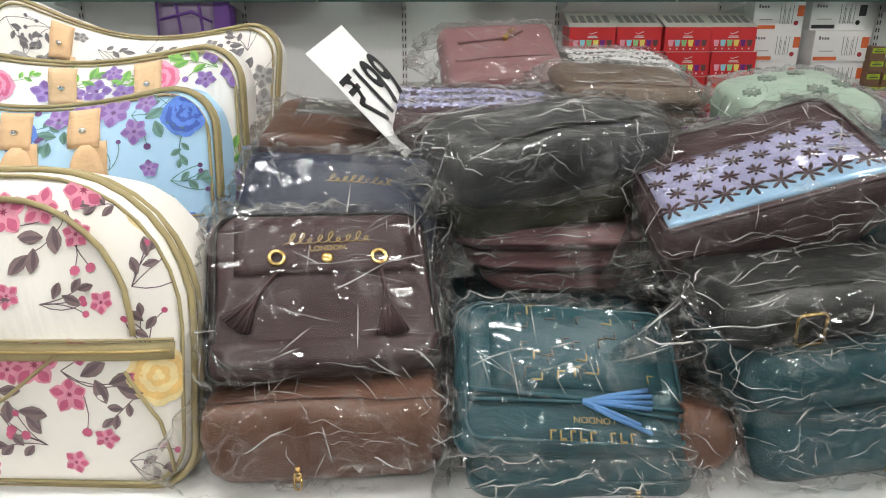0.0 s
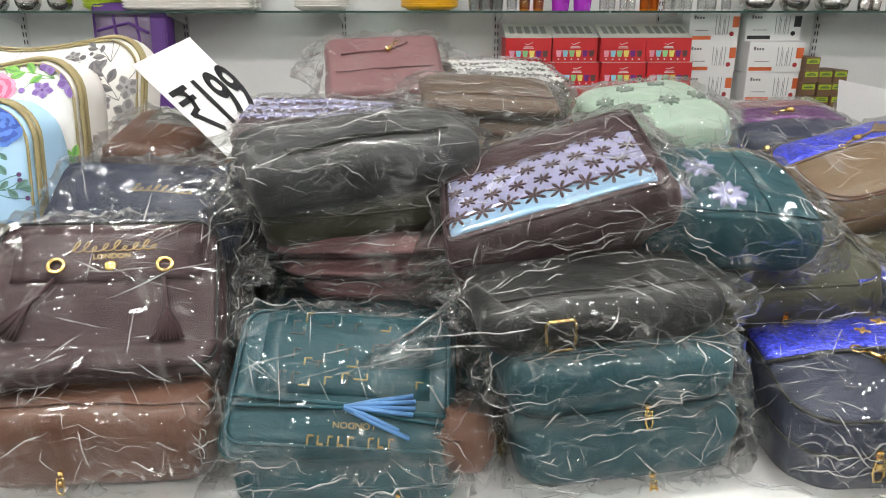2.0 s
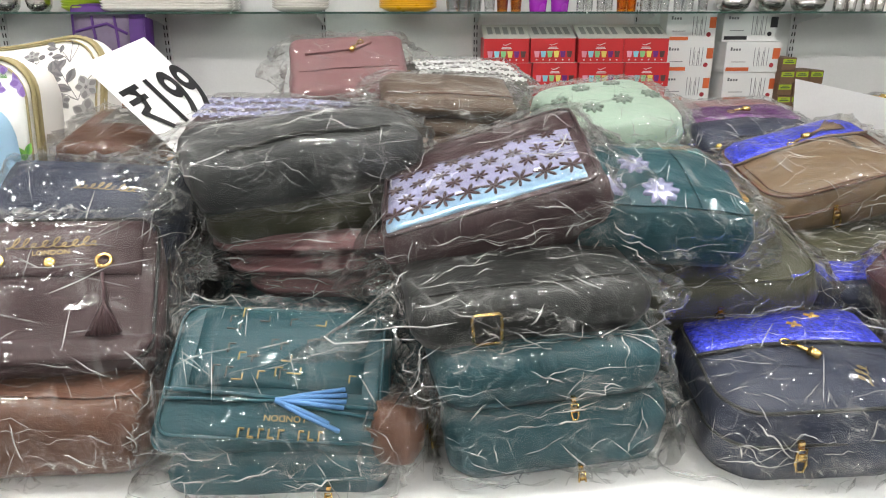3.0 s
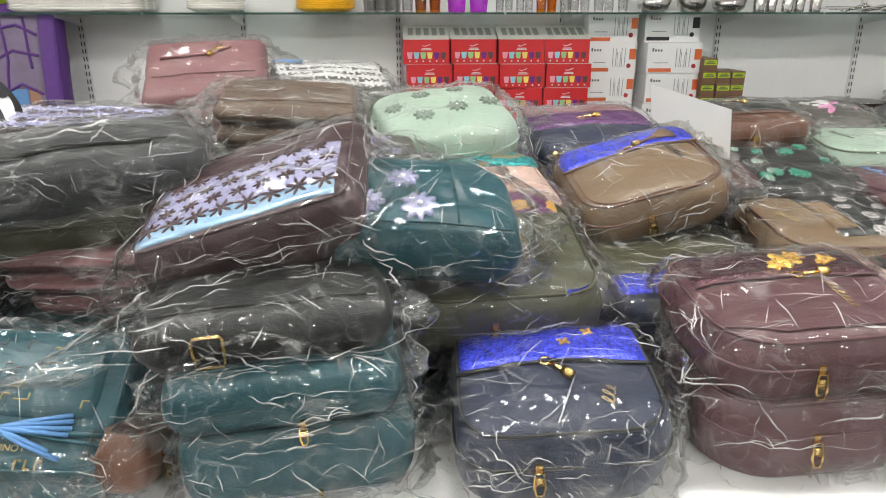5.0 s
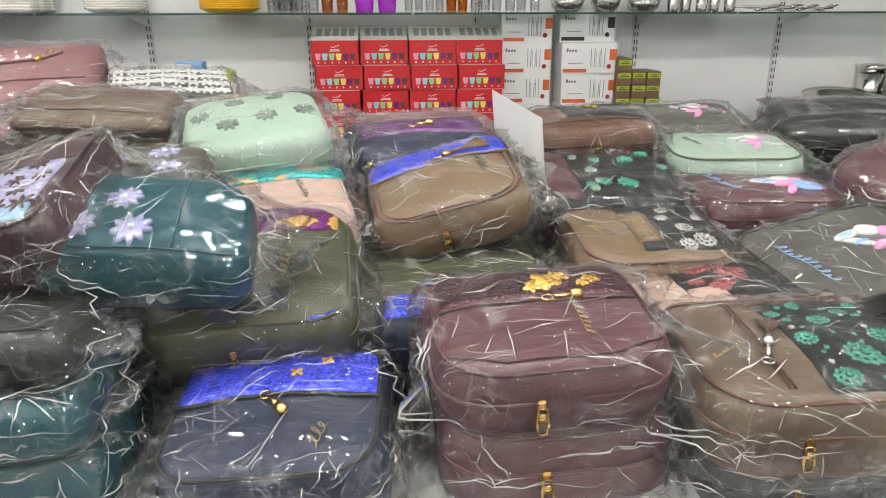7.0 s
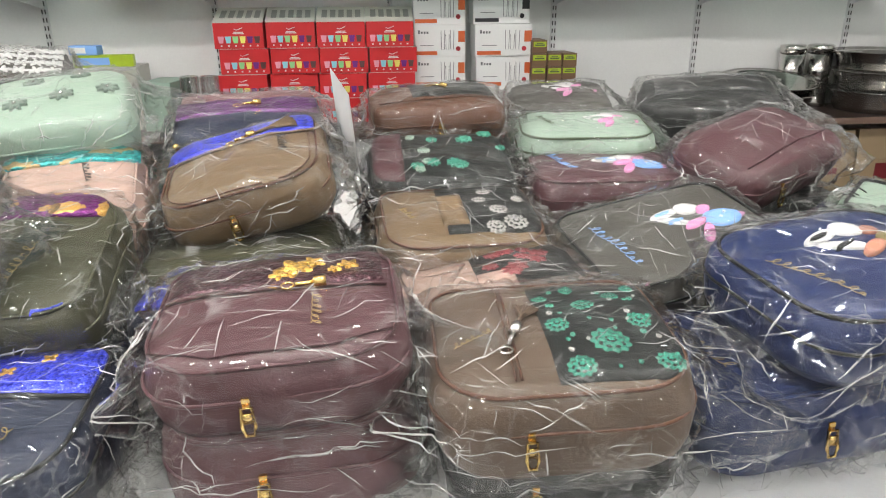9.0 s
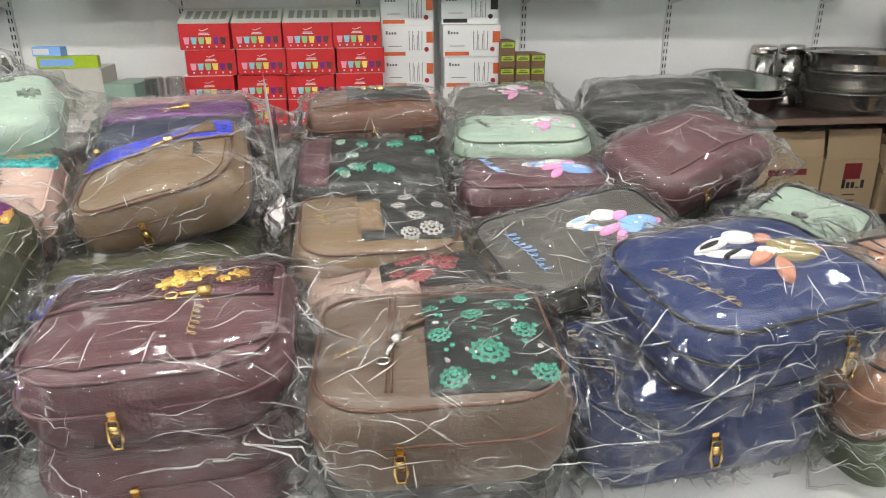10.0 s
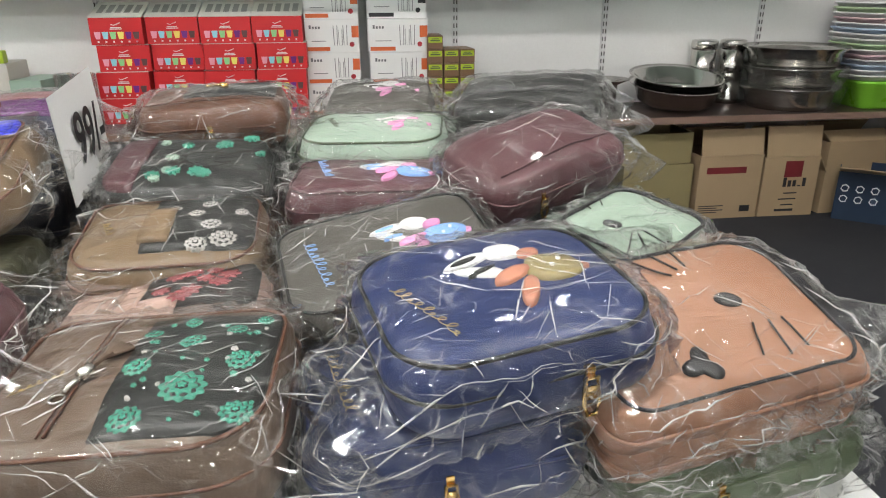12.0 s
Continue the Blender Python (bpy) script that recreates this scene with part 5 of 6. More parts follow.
b.line("seam", [(-0.13, -0.085), (0.13, -0.088)], 0.0016, BROWN)
b.zip_pull(-0.03, z=0.03, size=0.8)
b = Bag("satchel", "dark navy satchel in clear film behind the plum one", (-0.145, 0.992, 0.757), (-9, 41, 1), (0.267, 0.206, 0.075), NAVY, (0.02, 0.02), 0.006, 14)
b.scrawl(0.035, 0.045, 0.09, 0.026, 0.0, GOLDPRINT, 9, "gold_lettering", 5)
b.panel("flap", -0.125, 0.125, -0.02, 0.095, NAVY, 0.003, "", 12, 6)

b = Bag("tote_bag", "deep teal bag with a lattice panel in clear film", (0.158, 0.811, 0.612), (0, 36, 5), (0.265, 0.182, 0.072), TEAL, (0.02, 0.025), 0.006, 15, trim=TEAL)
b.panel("lattice_panel", -0.10, 0.105, -0.025, 0.082, TEAL, 0.003, "", 10, 6)
rngt = random.Random(8)
for k in range(26):
    x, y = rngt.uniform(-0.095, 0.09), rngt.uniform(-0.018, 0.074)
    dx, dy = rngt.choice(((0.016, 0), (0, 0.013), (0.012, 0), (0, 0.01)))
    pts = [(x, y), (x + dx, y + dy), (x + dx + (0.008 if dy else 0), y + dy + (0.008 if dx else 0))]
    b.line("cut_line", pts, 0.0011, GREY if k % 3 else GOLDPRINT, 0.0035)
b.line("cord", [(-0.125, -0.032), (-0.03, -0.036), (0.02, -0.040), (0.125, -0.045)], 0.003, TEAL, 0.004)
b.line("cord", [(-0.125, -0.044), (0.0, -0.042), (0.125, -0.056)], 0.0025, TEAL, 0.004)
bm = bmesh.new()
for k, (ex, ey) in enumerate(((0.085, -0.022), (0.088, -0.030), (0.088, -0.038), (0.086, -0.046), (0.083, -0.074), (0.070, -0.066))):
    pts = [(0.005, -0.042), (0.04, (-0.042 + ey) / 2), (ex, ey)]
    tube(bm, [(p[0], p[1], b.top(*p) + 0.006 + 0.0012 * (k % 2)) for p in pts], 0.0030, 4)
part("tassel", bm, TASSEL_BLUE, b.ob, "bright blue suede tassel")
bm = bmesh.new()
for k, wd in enumerate((7, 8, 7, 0, 8, 8, 7, 8, 8)):
    x = 0.062 - k * 0.0115
    if wd:
        box(bm, x - wd * 0.00045, x - wd * 0.00020, -0.086, -0.074, b.top(x, -0.08) + 0.002, b.top(x, -0.08) + 0.0036)
        box(bm, x - wd * 0.00020, x + wd * 0.00045, -0.086 if k % 2 else -0.076, -0.0835 if k % 2 else -0.074, b.top(x, -0.08) + 0.002, b.top(x, -0.08) + 0.0042)
part("gold_lettering", bm, GOLDPRINT, b.ob)
b.word("LONDON", 0.018, -0.058, 0.011, 180, GOLDPRINT)
b = Bag("clutch_bag", "dark teal bag in clear film under the lattice bag", (0.165, 0.845, 0.548), (-1, 5, 0), (0.255, 0.220, 0.068), TEAL, (0.03, 0.03), 0.004, 16)
b.zip_pull(0.06, z=0.03, size=0.8)
b = Bag("clutch_bag", "brown bag in clear film wedged between two stacks", (0.312, 0.852, 0.562), (84, 0, 16), (0.205, 0.058, 0.072), BROWN, (0.02, 0.02), 0.004, 17)
b.zip_pull(-0.06, z=0.04, size=0.9)

b = Bag("clutch_bag", "black bag with a gold buckle in clear film, on a stack", (0.458, 0.880, 0.728), (5, 3, -4), (0.285, 0.205, 0.066), BLACK, (0.03, 0.03), 0.006, 18, zipline=False, reach=0.035)
bm = tube(bmesh.new(), [(-0.060 + 0.017 * x, -0.109, 0.032 + 0.019 * z) for x, z in ((-1, -0.8), (-0.8, -1), (0.8, -1), (1, -0.8), (1, 0.8), (0.8, 1), (-0.8, 1), (-1, 0.8))], 0.0024, 6, True)
part("buckle", bm, GOLD, b.ob, "square gold buckle frame")
b.line("seam", [(-0.122, -0.08), (0.122, -0.082)], 0.0016, BLACK)
for z, n, dx in ((0.662, 19, 0.478), (0.590, 20, 0.492)):
    b = Bag("clutch_bag", "deep teal bag in clear film in a stack", (dx, 0.862, z), (5, 1, -3), (0.268, 0.220, 0.072 if n == 19 else 0.095), TEAL, (0.035, 0.03), 0.006, n, zipline=False)
    b.zip_pull(0.02, z=0.012, size=0.8)
    b.line("seam", [(-0.118, -0.088), (0.118, -0.09)], 0.0016, TEAL)

b = Bag("backpack", "navy backpack with a blue sequin band in clear film", (0.814, 0.823, 0.608), (-3, 9, -4), (0.252, 0.207, 0.115), NAVY, (0.055, 0.02), 0.014, 21, trim=BLACK, reach=0.03)
b.panel("sequin_band", -0.118, 0.118, 0.016, 0.100, BLUE_SEQ, 0.004, "bright blue sequin band", 14, 6)
b.line("zip_line", [(-0.122, 0.012), (0.122, 0.012)], 0.0028, INK, 0.003)
for x, y in ((0.02, 0.055), (0.055, 0.080)):
    b.flower(x, y, 0.010, GOLD_SEQ, 4, "gold_motif", 0.35, 0.6, 0.006)
b.charm(-0.010, 0.012, -0.9, GOLD)
b.scrawl(0.062, -0.055, 0.035, 0.03, 1.3, GOLDPRINT, 3, "gold_monogram", 2)
b.zip_pull(-0.035, z=0.075, size=1.2)

for z, n, c in ((0.694, 23, (1.136, 0.876)), (0.603, 24, (1.145, 0.876))):
    b = Bag("backpack", "maroon backpack with gold sequins in clear film" if n == 23 else "maroon backpack in clear film at the bottom of a stack", (c[0], c[1], z), (1, 6 if n == 23 else 2, -3), (0.277, 0.238, 0.088 if n == 23 else 0.112), MAROON, (0.075, 0.04), 0.014, n, trim=MAROON, reach=0.035)
    b.zip_pull(-0.028, size=1.25)
    b.line("seam", [(-0.125, -0.075), (-0.06, -0.098), (0.06, -0.098), (0.125, -0.075)], 0.0016, MAROON)
    if n == 23:
        b.panel("sequin_band", -0.122, 0.122, 0.022, 0.110, MAROON_SEQ, 0.003, "maroon sequin band with gold patches", 14, 6)
        for x, y, r in ((0.018, 0.060, 0.024), (0.040, 0.076, 0.016), (0.000, 0.048, 0.013), (0.082, 0.066, 0.014), (0.066, 0.050, 0.009)):
            b.flower(x, y, r, GOLD_SEQ, 5, "gold_sequin_patch", 0.25, 0.4, 0.006)
        b.line("zip_line", [(-0.125, 0.016), (0.125, 0.016)], 0.0026, MAROON, 0.003)
        b.charm(0.012, 0.016, 0.05, GOLD)
        b.scrawl(0.040, -0.030, 0.060, 0.022, -1.57, GOLDPRINT, 6, "gold_lettering", 6)
    else:
        b.scrawl(0.085, -0.06, 0.04, 0.03, 1.2, GOLDPRINT, 3, "gold_monogram", 7)

b = Bag("backpack", "brown and black backpack embroidered with jade flowers in clear film", (1.442, 0.830, 0.664), (-3, 3, -2), (0.276, 0.250, 0.105), MOCHA, (0.07, 0.04), 0.012, 25, trim=BROWN, reach=0.035)
b.panel("flower_panel", -0.012, 0.130, -0.108, 0.096, BLACK, 0.003, "black panel embroidered with jade flowers", 12, 12)


def lace(b, x, y, r, thread):
    """A round embroidered flower: a scalloped ring, a second ring and a heart."""
    b.flower(x, y, r, thread, 11, "embroidered_flower", 0.09, r * 40, 0.0045)
    b.flower(x, y, r * 0.74, BLACK, 9, "embroidered_ring", 0.10, r * 55, 0.0052)
    b.flower(x, y, r * 0.64, thread, 8, "embroidered_ring", 0.14, r * 70, 0.0062)
    b.flower(x, y, r * 0.30, BLACK, 6, "embroidered_ring", 0.12, r * 20, 0.0070)
    b.flower(x, y, r * 0.20, thread, 5, "embroidered_heart", 0.2, r * 90, 0.0078)


for x, y, r in ((0.055, -0.048, 0.023), (0.004, -0.014, 0.014), (0.100, -0.004, 0.015), (0.109, -0.082, 0.016), (0.014, -0.088, 0.016), (0.045, 0.035, 0.014), (-0.002, 0.060, 0.010), (0.085, 0.060, 0.011), (0.112, 0.082, 0.009), (0.035, 0.080, 0.009)):
    lace(b, x, y, r, JADE)
for k in range(30):
    x, y = rngt.uniform(-0.006, 0.124), rngt.uniform(-0.100, 0.090)
    b.flower(x, y, rngt.uniform(0.0022, 0.0042), JADE if k % 3 else WHITETHREAD, 5, "embroidered_bud", 0.2, k, 0.005)
b.line("seam", [(-0.05, -0.10), (-0.045, 0.11)], 0.0016, BROWN)
b.line("seam", [(-0.056, -0.10), (-0.051, 0.11)], 0.0012, BROWN)
b.charm(-0.058, -0.050, 1.15, SILVER, MOCHA, 0.045)
b.zip_pull(-0.045, size=1.15)
b.scrawl(-0.09, -0.02, 0.05, 0.016, 0.5, GOLDPRINT, 7, "gold_lettering", 8)
b = Bag("backpack", "black bag with jade embroidery in clear film under another", (1.444, 0.835, 0.575), (0, 2, 0), (0.255, 0.215, 0.094), BLACK, (0.05, 0.03), 0.006, 26, reach=0.03)
b.flower(0.05, -0.10, 0.016, JADE, 9, "embroidered_flower", 0.2, 0, 0.004)
b.zip_pull(-0.04, size=1.1)


def bunny(b, x, y, s, spin, one, two, three):
    """Two rabbits in flat felt, drawn in plain ovals."""
    def at(u, v):
        v = v * 1.6 - 0.35
        return x + s * (u * math.cos(spin) - v * math.sin(spin)), y + s * (u * math.sin(spin) + v * math.cos(spin))
    for name, u, v, a, c, t, m, o in (("ear_applique", -0.9, 0.50, 0.52, 0.15, 0.15, one, 0.003), ("ear_applique", -0.85, 0.18, 0.52, 0.14, -0.5, one, 0.0032), ("head_applique", -0.1, 0.55, 0.40, 0.29, 0.1, one, 0.0036), ("scarf_applique", 0.35, 0.42, 0.30, 0.16, 0.4, three, 0.0042),
                              ("body_applique", 0.55, 0.0, 0.62, 0.42, 0.1, two, 0.004), ("ear_applique", -0.35, -0.05, 0.45, 0.13, 0.25, three, 0.0046), ("ear_applique", -0.25, -0.38, 0.45, 0.14, 0.75, three, 0.0046), ("nose_applique", 1.15, -0.05, 0.12, 0.10, 0, three, 0.004)):
        cx, cy = at(u, v)
        b.ellipse(name, cx, cy, a * s, c * s * 1.15, t * 1.4 + spin, m, o)
    for u, v in ((-0.95, 0.50), (-0.82, 0.15)):
        cx, cy = at(u, v)
        b.ellipse("ear_lining", cx, cy, 0.3 * s, 0.06 * s, 0.15 + spin, two if two is not KHAKI else BLACK, 0.0052)
    for u, v in ((0.75, 0.12), (0.5, -0.02)):
        cx, cy = at(u, v)
        b.ellipse("eye_applique", cx, cy, 0.05 * s, 0.05 * s, 0, WHITE, 0.006)


b = Bag("backpack", "royal navy backpack in clear film under another", (1.739, 0.850, 0.619), (4, 1, -3), (0.289, 0.215, 0.105), ROYAL, (0.05, 0.03), 0.008, 27, trim=ROYAL, reach=0.03)
b.scrawl(-0.108, 0.02, 0.13, 0.030, -1.45, GOLDPRINT, 9, "gold_lettering", 9)
b.zip_pull(-0.01, size=1.25)
b = Bag("backpack", "navy backpack with two felt rabbits in clear film", (1.801, 0.832, 0.736), (11, 6, -4), (0.272, 0.234, 0.086), ROYAL, (0.06, 0.06), 0.014, 28, trim=BLACK, reach=0.045)
bunny(b, 0.030, 0.012, 0.055, 0.05, WHITE, KHAKI, TERRA)
b.scrawl(-0.090, -0.03, 0.11, 0.024, -1.25, GOLDPRINT, 9, "gold_lettering", 10)
b.zip_pull(0.04, size=1.5)

b = Bag("backpack", "coral tan cat-face backpack in clear film", (2.023, 0.829, 0.688), (11, 19, -3), (0.310, 0.218, 0.066), CORAL, (0.03, 0.05), 0.008, 29, reach=0.03)
ring = outline(0.282, 0.199, 0.032, 0.046)
b.line("face_edge", ring + ring[:1], 0.0022, INK, 0.002)
b.ellipse("felt_nose", 0.039, 0.004, 0.015, 0.009, -0.6, INK, 0.003)
part("felt_ear", b.blob(bmesh.new(), -0.043, -0.066, lambda a: 0.024 * (0.72 + 0.28 * math.cos(3 * (a - 1.2))), 0.003, 30), INK, b.ob, "black felt ear tip")
for x, y, dx, dy in ((0.045, -0.032, -0.020, -0.042), (0.064, -0.033, -0.006, -0.046), (0.080, -0.034, 0.004, -0.040), (0.0, 0.055, -0.03, 0.035), (0.012, 0.062, -0.015, 0.038), (0.025, 0.066, 0.0, 0.036)):
    b.line("whisker", [(x, y), (x + dx, y + dy)], 0.0013, INK, 0.003)
b = Bag("backpack", "coral tan bag in clear film under a cat-face backpack", (2.020, 0.838, 0.628), (11, 8, -3), (0.290, 0.215, 0.052), CORAL, (0.03, 0.03), 0.004, 30)
b = Bag("backpack", "bottle green bag in clear film at the bottom of a stack", (2.048, 0.850, 0.582), (9, 2, -3), (0.285, 0.222, 0.092), GREENL, (0.03, 0.03), 0.006, 31, reach=0.04)
b.panel("green_block", -0.02, 0.14, -0.11, 0.10, GREENL, 0.003, "", 6, 6)
b.zip_pull(-0.05, size=1.2)
b = Bag("backpack", "mint cat-face backpack in clear film", (2.042, 1.054, 0.718), (46, 13, 1), (0.244, 0.148, 0.068), MINT, (0.035, 0.04), 0.006, 32, reach=0.02)
ring = outline(0.232, 0.136, 0.033, 0.038)
b.line("face_edge", ring + ring[:1], 0.0030, INK, 0.002)
b.ellipse("felt_nose", -0.048, 0.015, 0.013, 0.009, -0.9, INK, 0.003)
for x, y, dx, dy in ((-0.027, 0.058, 0.011, 0.020), (-0.040, 0.062, -0.008, 0.016), (-0.003, 0.052, 0.040, 0.026), (-0.056, -0.016, -0.050, -0.017), (-0.048, -0.022, -0.032, -0.025), (-0.031, -0.023, -0.005, -0.030)):
    b.line("whisker", [(x, y), (x + dx, y + dy)], 0.0011, INK, 0.003)

# ---- middle rows ----
b = Bag("clutch_bag", "black clutch in clear film on top of a stack", (0.164, 1.078, 0.866), (24, 9, -3), (0.335, 0.160, 0.084), CHARCOAL, (0.03, 0.03), 0.010, 33, zipline=False, reach=0.03)
b.line("seam", [(-0.12, -0.05), (0.12, -0.052)], 0.0016, BLACK)
b.line("strap", [(-0.12, -0.06), (-0.02, -0.045), (0.10, -0.06)], 0.004, BLACK, 0.003)
b = Bag("clutch_bag", "grey olive bag in clear film in a stack", (0.152, 1.125, 0.790), (12, 4, -2), (0.283, 0.195, 0.075), OLIVE, (0.03, 0.03), 0.006, 34)
b.line("strap", [(-0.13, -0.075), (0.0, -0.06), (0.02, -0.07)], 0.005, GREY, 0.003)
for k in range(3):
    b = Bag("clutch_bag", "dusty rose bag in clear film in a flat stack", (0.168 + 0.012 * k, 1.115, 0.722 - 0.034 * k), (-2, 2, 0), (0.285 - 0.025 * k, 0.20, 0.033), ROSE, (0.06, 0.04), 0.002, 35 + k, zipline=False)
b = Bag("clutch_bag", "dark teal bag in clear film at the bottom of a stack", (0.165, 1.10, 0.618), (0, 0, 0), (0.26, 0.21, 0.126), TEAL, (0.03, 0.03), 0.004, 38)

b = Bag("handbag", "plum brown handbag with a lilac snowflake panel in clear film", (0.424, 0.998, 0.824), (-5, 16, -17), (0.298, 0.232, 0.098), PLUM, (0.02, 0.02), 0.006, 39, trim=PLUM, reach=0.035)
b.panel("foil_panel", -0.136, 0.128, -0.076, 0.036, LILAC, 0.0030, "lilac foil panel with cut-out snowflakes", 16, 8)
b.panel("foil_edge", -0.138, 0.128, -0.103, -0.072, SKYFOIL, 0.0034, "pale blue foil border", 16, 4)
for r in range(4):
    for k in range(8):
        x, y = -0.126 + 0.0345 * k + (0.017 if r % 2 else 0), -0.074 + 0.033 * r
        if x < 0.122:
            b.flower(x, y, 0.0185 if r == 0 else 0.0135, PLUM, 7, "cut_out", 0.42, 0.26 + 0.5 * (r % 2) + k, 0.0046)
b.line("seam", [(-0.14, 0.032), (0.14, 0.035)], 0.0016, PLUM)
b.zip_pull(0.10, side=1, size=0.8)
b = Bag("handbag", "teal handbag with white foil flowers in clear film", (0.660, 0.962, 0.812), (1, 21, 5), (0.240, 0.170, 0.088), TEAL, (0.03, 0.06), 0.010, 40, zipline=False, reach=0.04)
for x, y, r in ((-0.078, -0.034, 0.025), (-0.010, -0.043, 0.025), (-0.032, 0.016, 0.022)):
    b.flower(x, y, r, LILAC, 9, "foil_flower", 0.20, r * 60, 0.0045, WHITE)
b.line("seam", [(-0.11, -0.070), (0.11, -0.072)], 0.0016, TEAL)
b.line("seam", [(0.04, -0.07), (0.035, 0.07)], 0.0014, TEAL)

b = Bag("backpack", "olive backpack with gold script in clear film", (0.764, 1.055, 0.712), (2, 14, -2), (0.272, 0.295, 0.098), OLIVE, (0.05, 0.09), 0.010, 41, trim=OLIVE, reach=0.035)
b.scrawl(0.045, -0.045, 0.085, 0.028, 1.45, GOLDPRINT, 7, "gold_lettering", 12)
b.zip_pull(-0.02, size=1.25)
b.panel("purple_gold_patch", -0.02, 0.115, 0.068, 0.140, PURPLE_SEQ, 0.004, "purple and gold sequin patch", 8, 5)
b.panel("blue_edge", 0.08, 0.12, -0.146, -0.138, BLUE_SEQ, 0.003, "", 8, 2)
b = Bag("backpack", "blush backpack with an aqua sequin band in clear film", (0.790, 1.245, 0.756), (12, 15, 0), (0.198, 0.217, 0.095), BLUSH, (0.03, 0.025), 0.008, 42, trim=BLUSH)
b.panel("sequin_band", -0.100, 0.100, 0.045, 0.110, AQUA_SEQ, 0.004, "aqua and gold sequin band", 12, 6)
b.scrawl(0.02, 0.01, 0.06, 0.018, -1.4, INK, 6, "script_lettering", 13)
b = Bag("backpack", "taupe backpack with blue sequins and a tassel in clear film", (1.047, 1.262, 0.778), (1, 14, -14), (0.255, 0.225, 0.088), TAUPE, (0.055, 0.03), 0.014, 43, trim=BROWN, reach=0.03)
b.panel("sequin_band", -0.122, 0.122, 0.036, 0.112, BLUE_SEQ, 0.004, "bright blue sequin band", 14, 6)
b.line("zip_line", [(-0.125, 0.032), (0.125, 0.032)], 0.0026, TAUPE, 0.003)
b.charm(-0.015, 0.036, 0.35, GOLD, TAUPE, 0.07)
b.scrawl(0.065, 0.0, 0.065, 0.026, -1.5, INK, 8, "script_lettering", 14)
b.zip_pull(-0.02, size=1.2)
ring = outline(0.225, 0.14, 0.05, 0.02)
b.line("seam", [(x, y - 0.035) for x, y in ring], 0.0014, BROWN)
bm = bmesh.new()
bmesh.ops.create_uvsphere(bm, u_segments=10, v_segments=6, radius=0.007, matrix=Matrix.Translation((-0.118, 0.110, b.top(-0.118, 0.11) + 0.004)))
part("stud", bm, GOLD, b.ob, "small gold stud")
b = Bag("backpack", "dark green bag in clear film under a taupe backpack", (1.050, 1.150, 0.668), (0, 3, -2), (0.280, 0.230, 0.095), OLIVE, (0.04, 0.03), 0.006, 44)
b = Bag("backpack", "navy bag with blue sequins in clear film behind maroon ones", (1.075, 1.015, 0.655), (-3, 3, -2), (0.290, 0.130, 0.085), NAVY, (0.04, 0.03), 0.006, 45, reach=0.03)
b.panel("sequin_band", -0.13, 0.05, -0.04, 0.05, BLUE_SEQ, 0.004, "bright blue sequin band", 12, 5)
b = Bag("backpack", "blush and black backpack embroidered with dull red flowers in clear film", (1.410, 1.030, 0.648), (1, 1, -6), (0.250, 0.200, 0.085), BLUSH, (0.05, 0.03), 0.008, 46)
b.panel("flower_panel", -0.02, 0.125, -0.06, 0.085, BLACK, 0.003, "black panel embroidered with dull red flowers", 10, 8)
for k in range(9):
    b.flower(rngt.uniform(-0.01, 0.115), rngt.uniform(-0.05, 0.075), rngt.uniform(0.010, 0.018), REDTHREAD, 7, "embroidered_flower", 0.2, k, 0.005)
b.panel("blush_strip", -0.02, 0.03, -0.085, -0.01, BLUSH, 0.005, "", 4, 6)

b = Bag("backpack", "taupe and black backpack with white thread flowers in clear film", (1.392, 1.202, 0.689), (2, 9, 0), (0.258, 0.215, 0.085), TAUPE, (0.06, 0.03), 0.010, 47, trim=BROWN)
b.panel("flower_panel", -0.03, 0.122, -0.075, 0.095, BLACK, 0.003, "black panel embroidered with white flowers", 12, 10)
for x, y, r in ((0.06, -0.01, 0.015), (0.035, 0.03, 0.012), (0.08, -0.05, 0.020), (0.045, -0.065, 0.016), (0.05, 0.065, 0.012), (0.10, 0.03, 0.010), (0.0, 0.055, 0.010)):
    lace(b, x, y, r, WHITETHREAD)
b.panel("leather_strap", -0.035, 0.005, -0.055, 0.05, TAUPE, 0.007, "taupe leather strap across the panel", 4, 8)
b.scrawl(-0.09, 0.0, 0.045, 0.02, -1.2, GOLDPRINT, 5, "gold_lettering", 15)
b.zip_pull(-0.02, GOLD, size=1.0)
b = Bag("backpack", "black backpack embroidered with jade flowers in clear film", (1.383, 1.407, 0.741), (-1, 12, 0), (0.260, 0.214, 0.085), BLACK, (0.04, 0.03), 0.008, 48, reach=0.03)
for k in range(12):
    b.flower(rngt.uniform(-0.06, 0.12), rngt.uniform(-0.09, 0.095), rngt.uniform(0.009, 0.017), JADE if k < 8 else GREYMINT, 8, "embroidered_flower", 0.2, k, 0.004)
b.panel("leather_panel", -0.125, -0.07, -0.10, 0.10, MAROON, 0.003, "", 4, 8)
b = Bag("backpack", "brown and black bag with a gold zip pull in clear film", (1.398, 1.628, 0.820), (1, 6, -2), (0.267, 0.195, 0.090), BROWN, (0.05, 0.04), 0.014, 49)
b.zip_pull(0.0, size=1.5)
b.panel("black_panel", -0.05, 0.12, -0.04, 0.09, BLACK, 0.003, "", 8, 6)
b.line("seam", [(-0.12, -0.055), (0.12, -0.055)], 0.0016, BROWN)
b.charm(-0.01, 0.03, -0.6, GOLD)
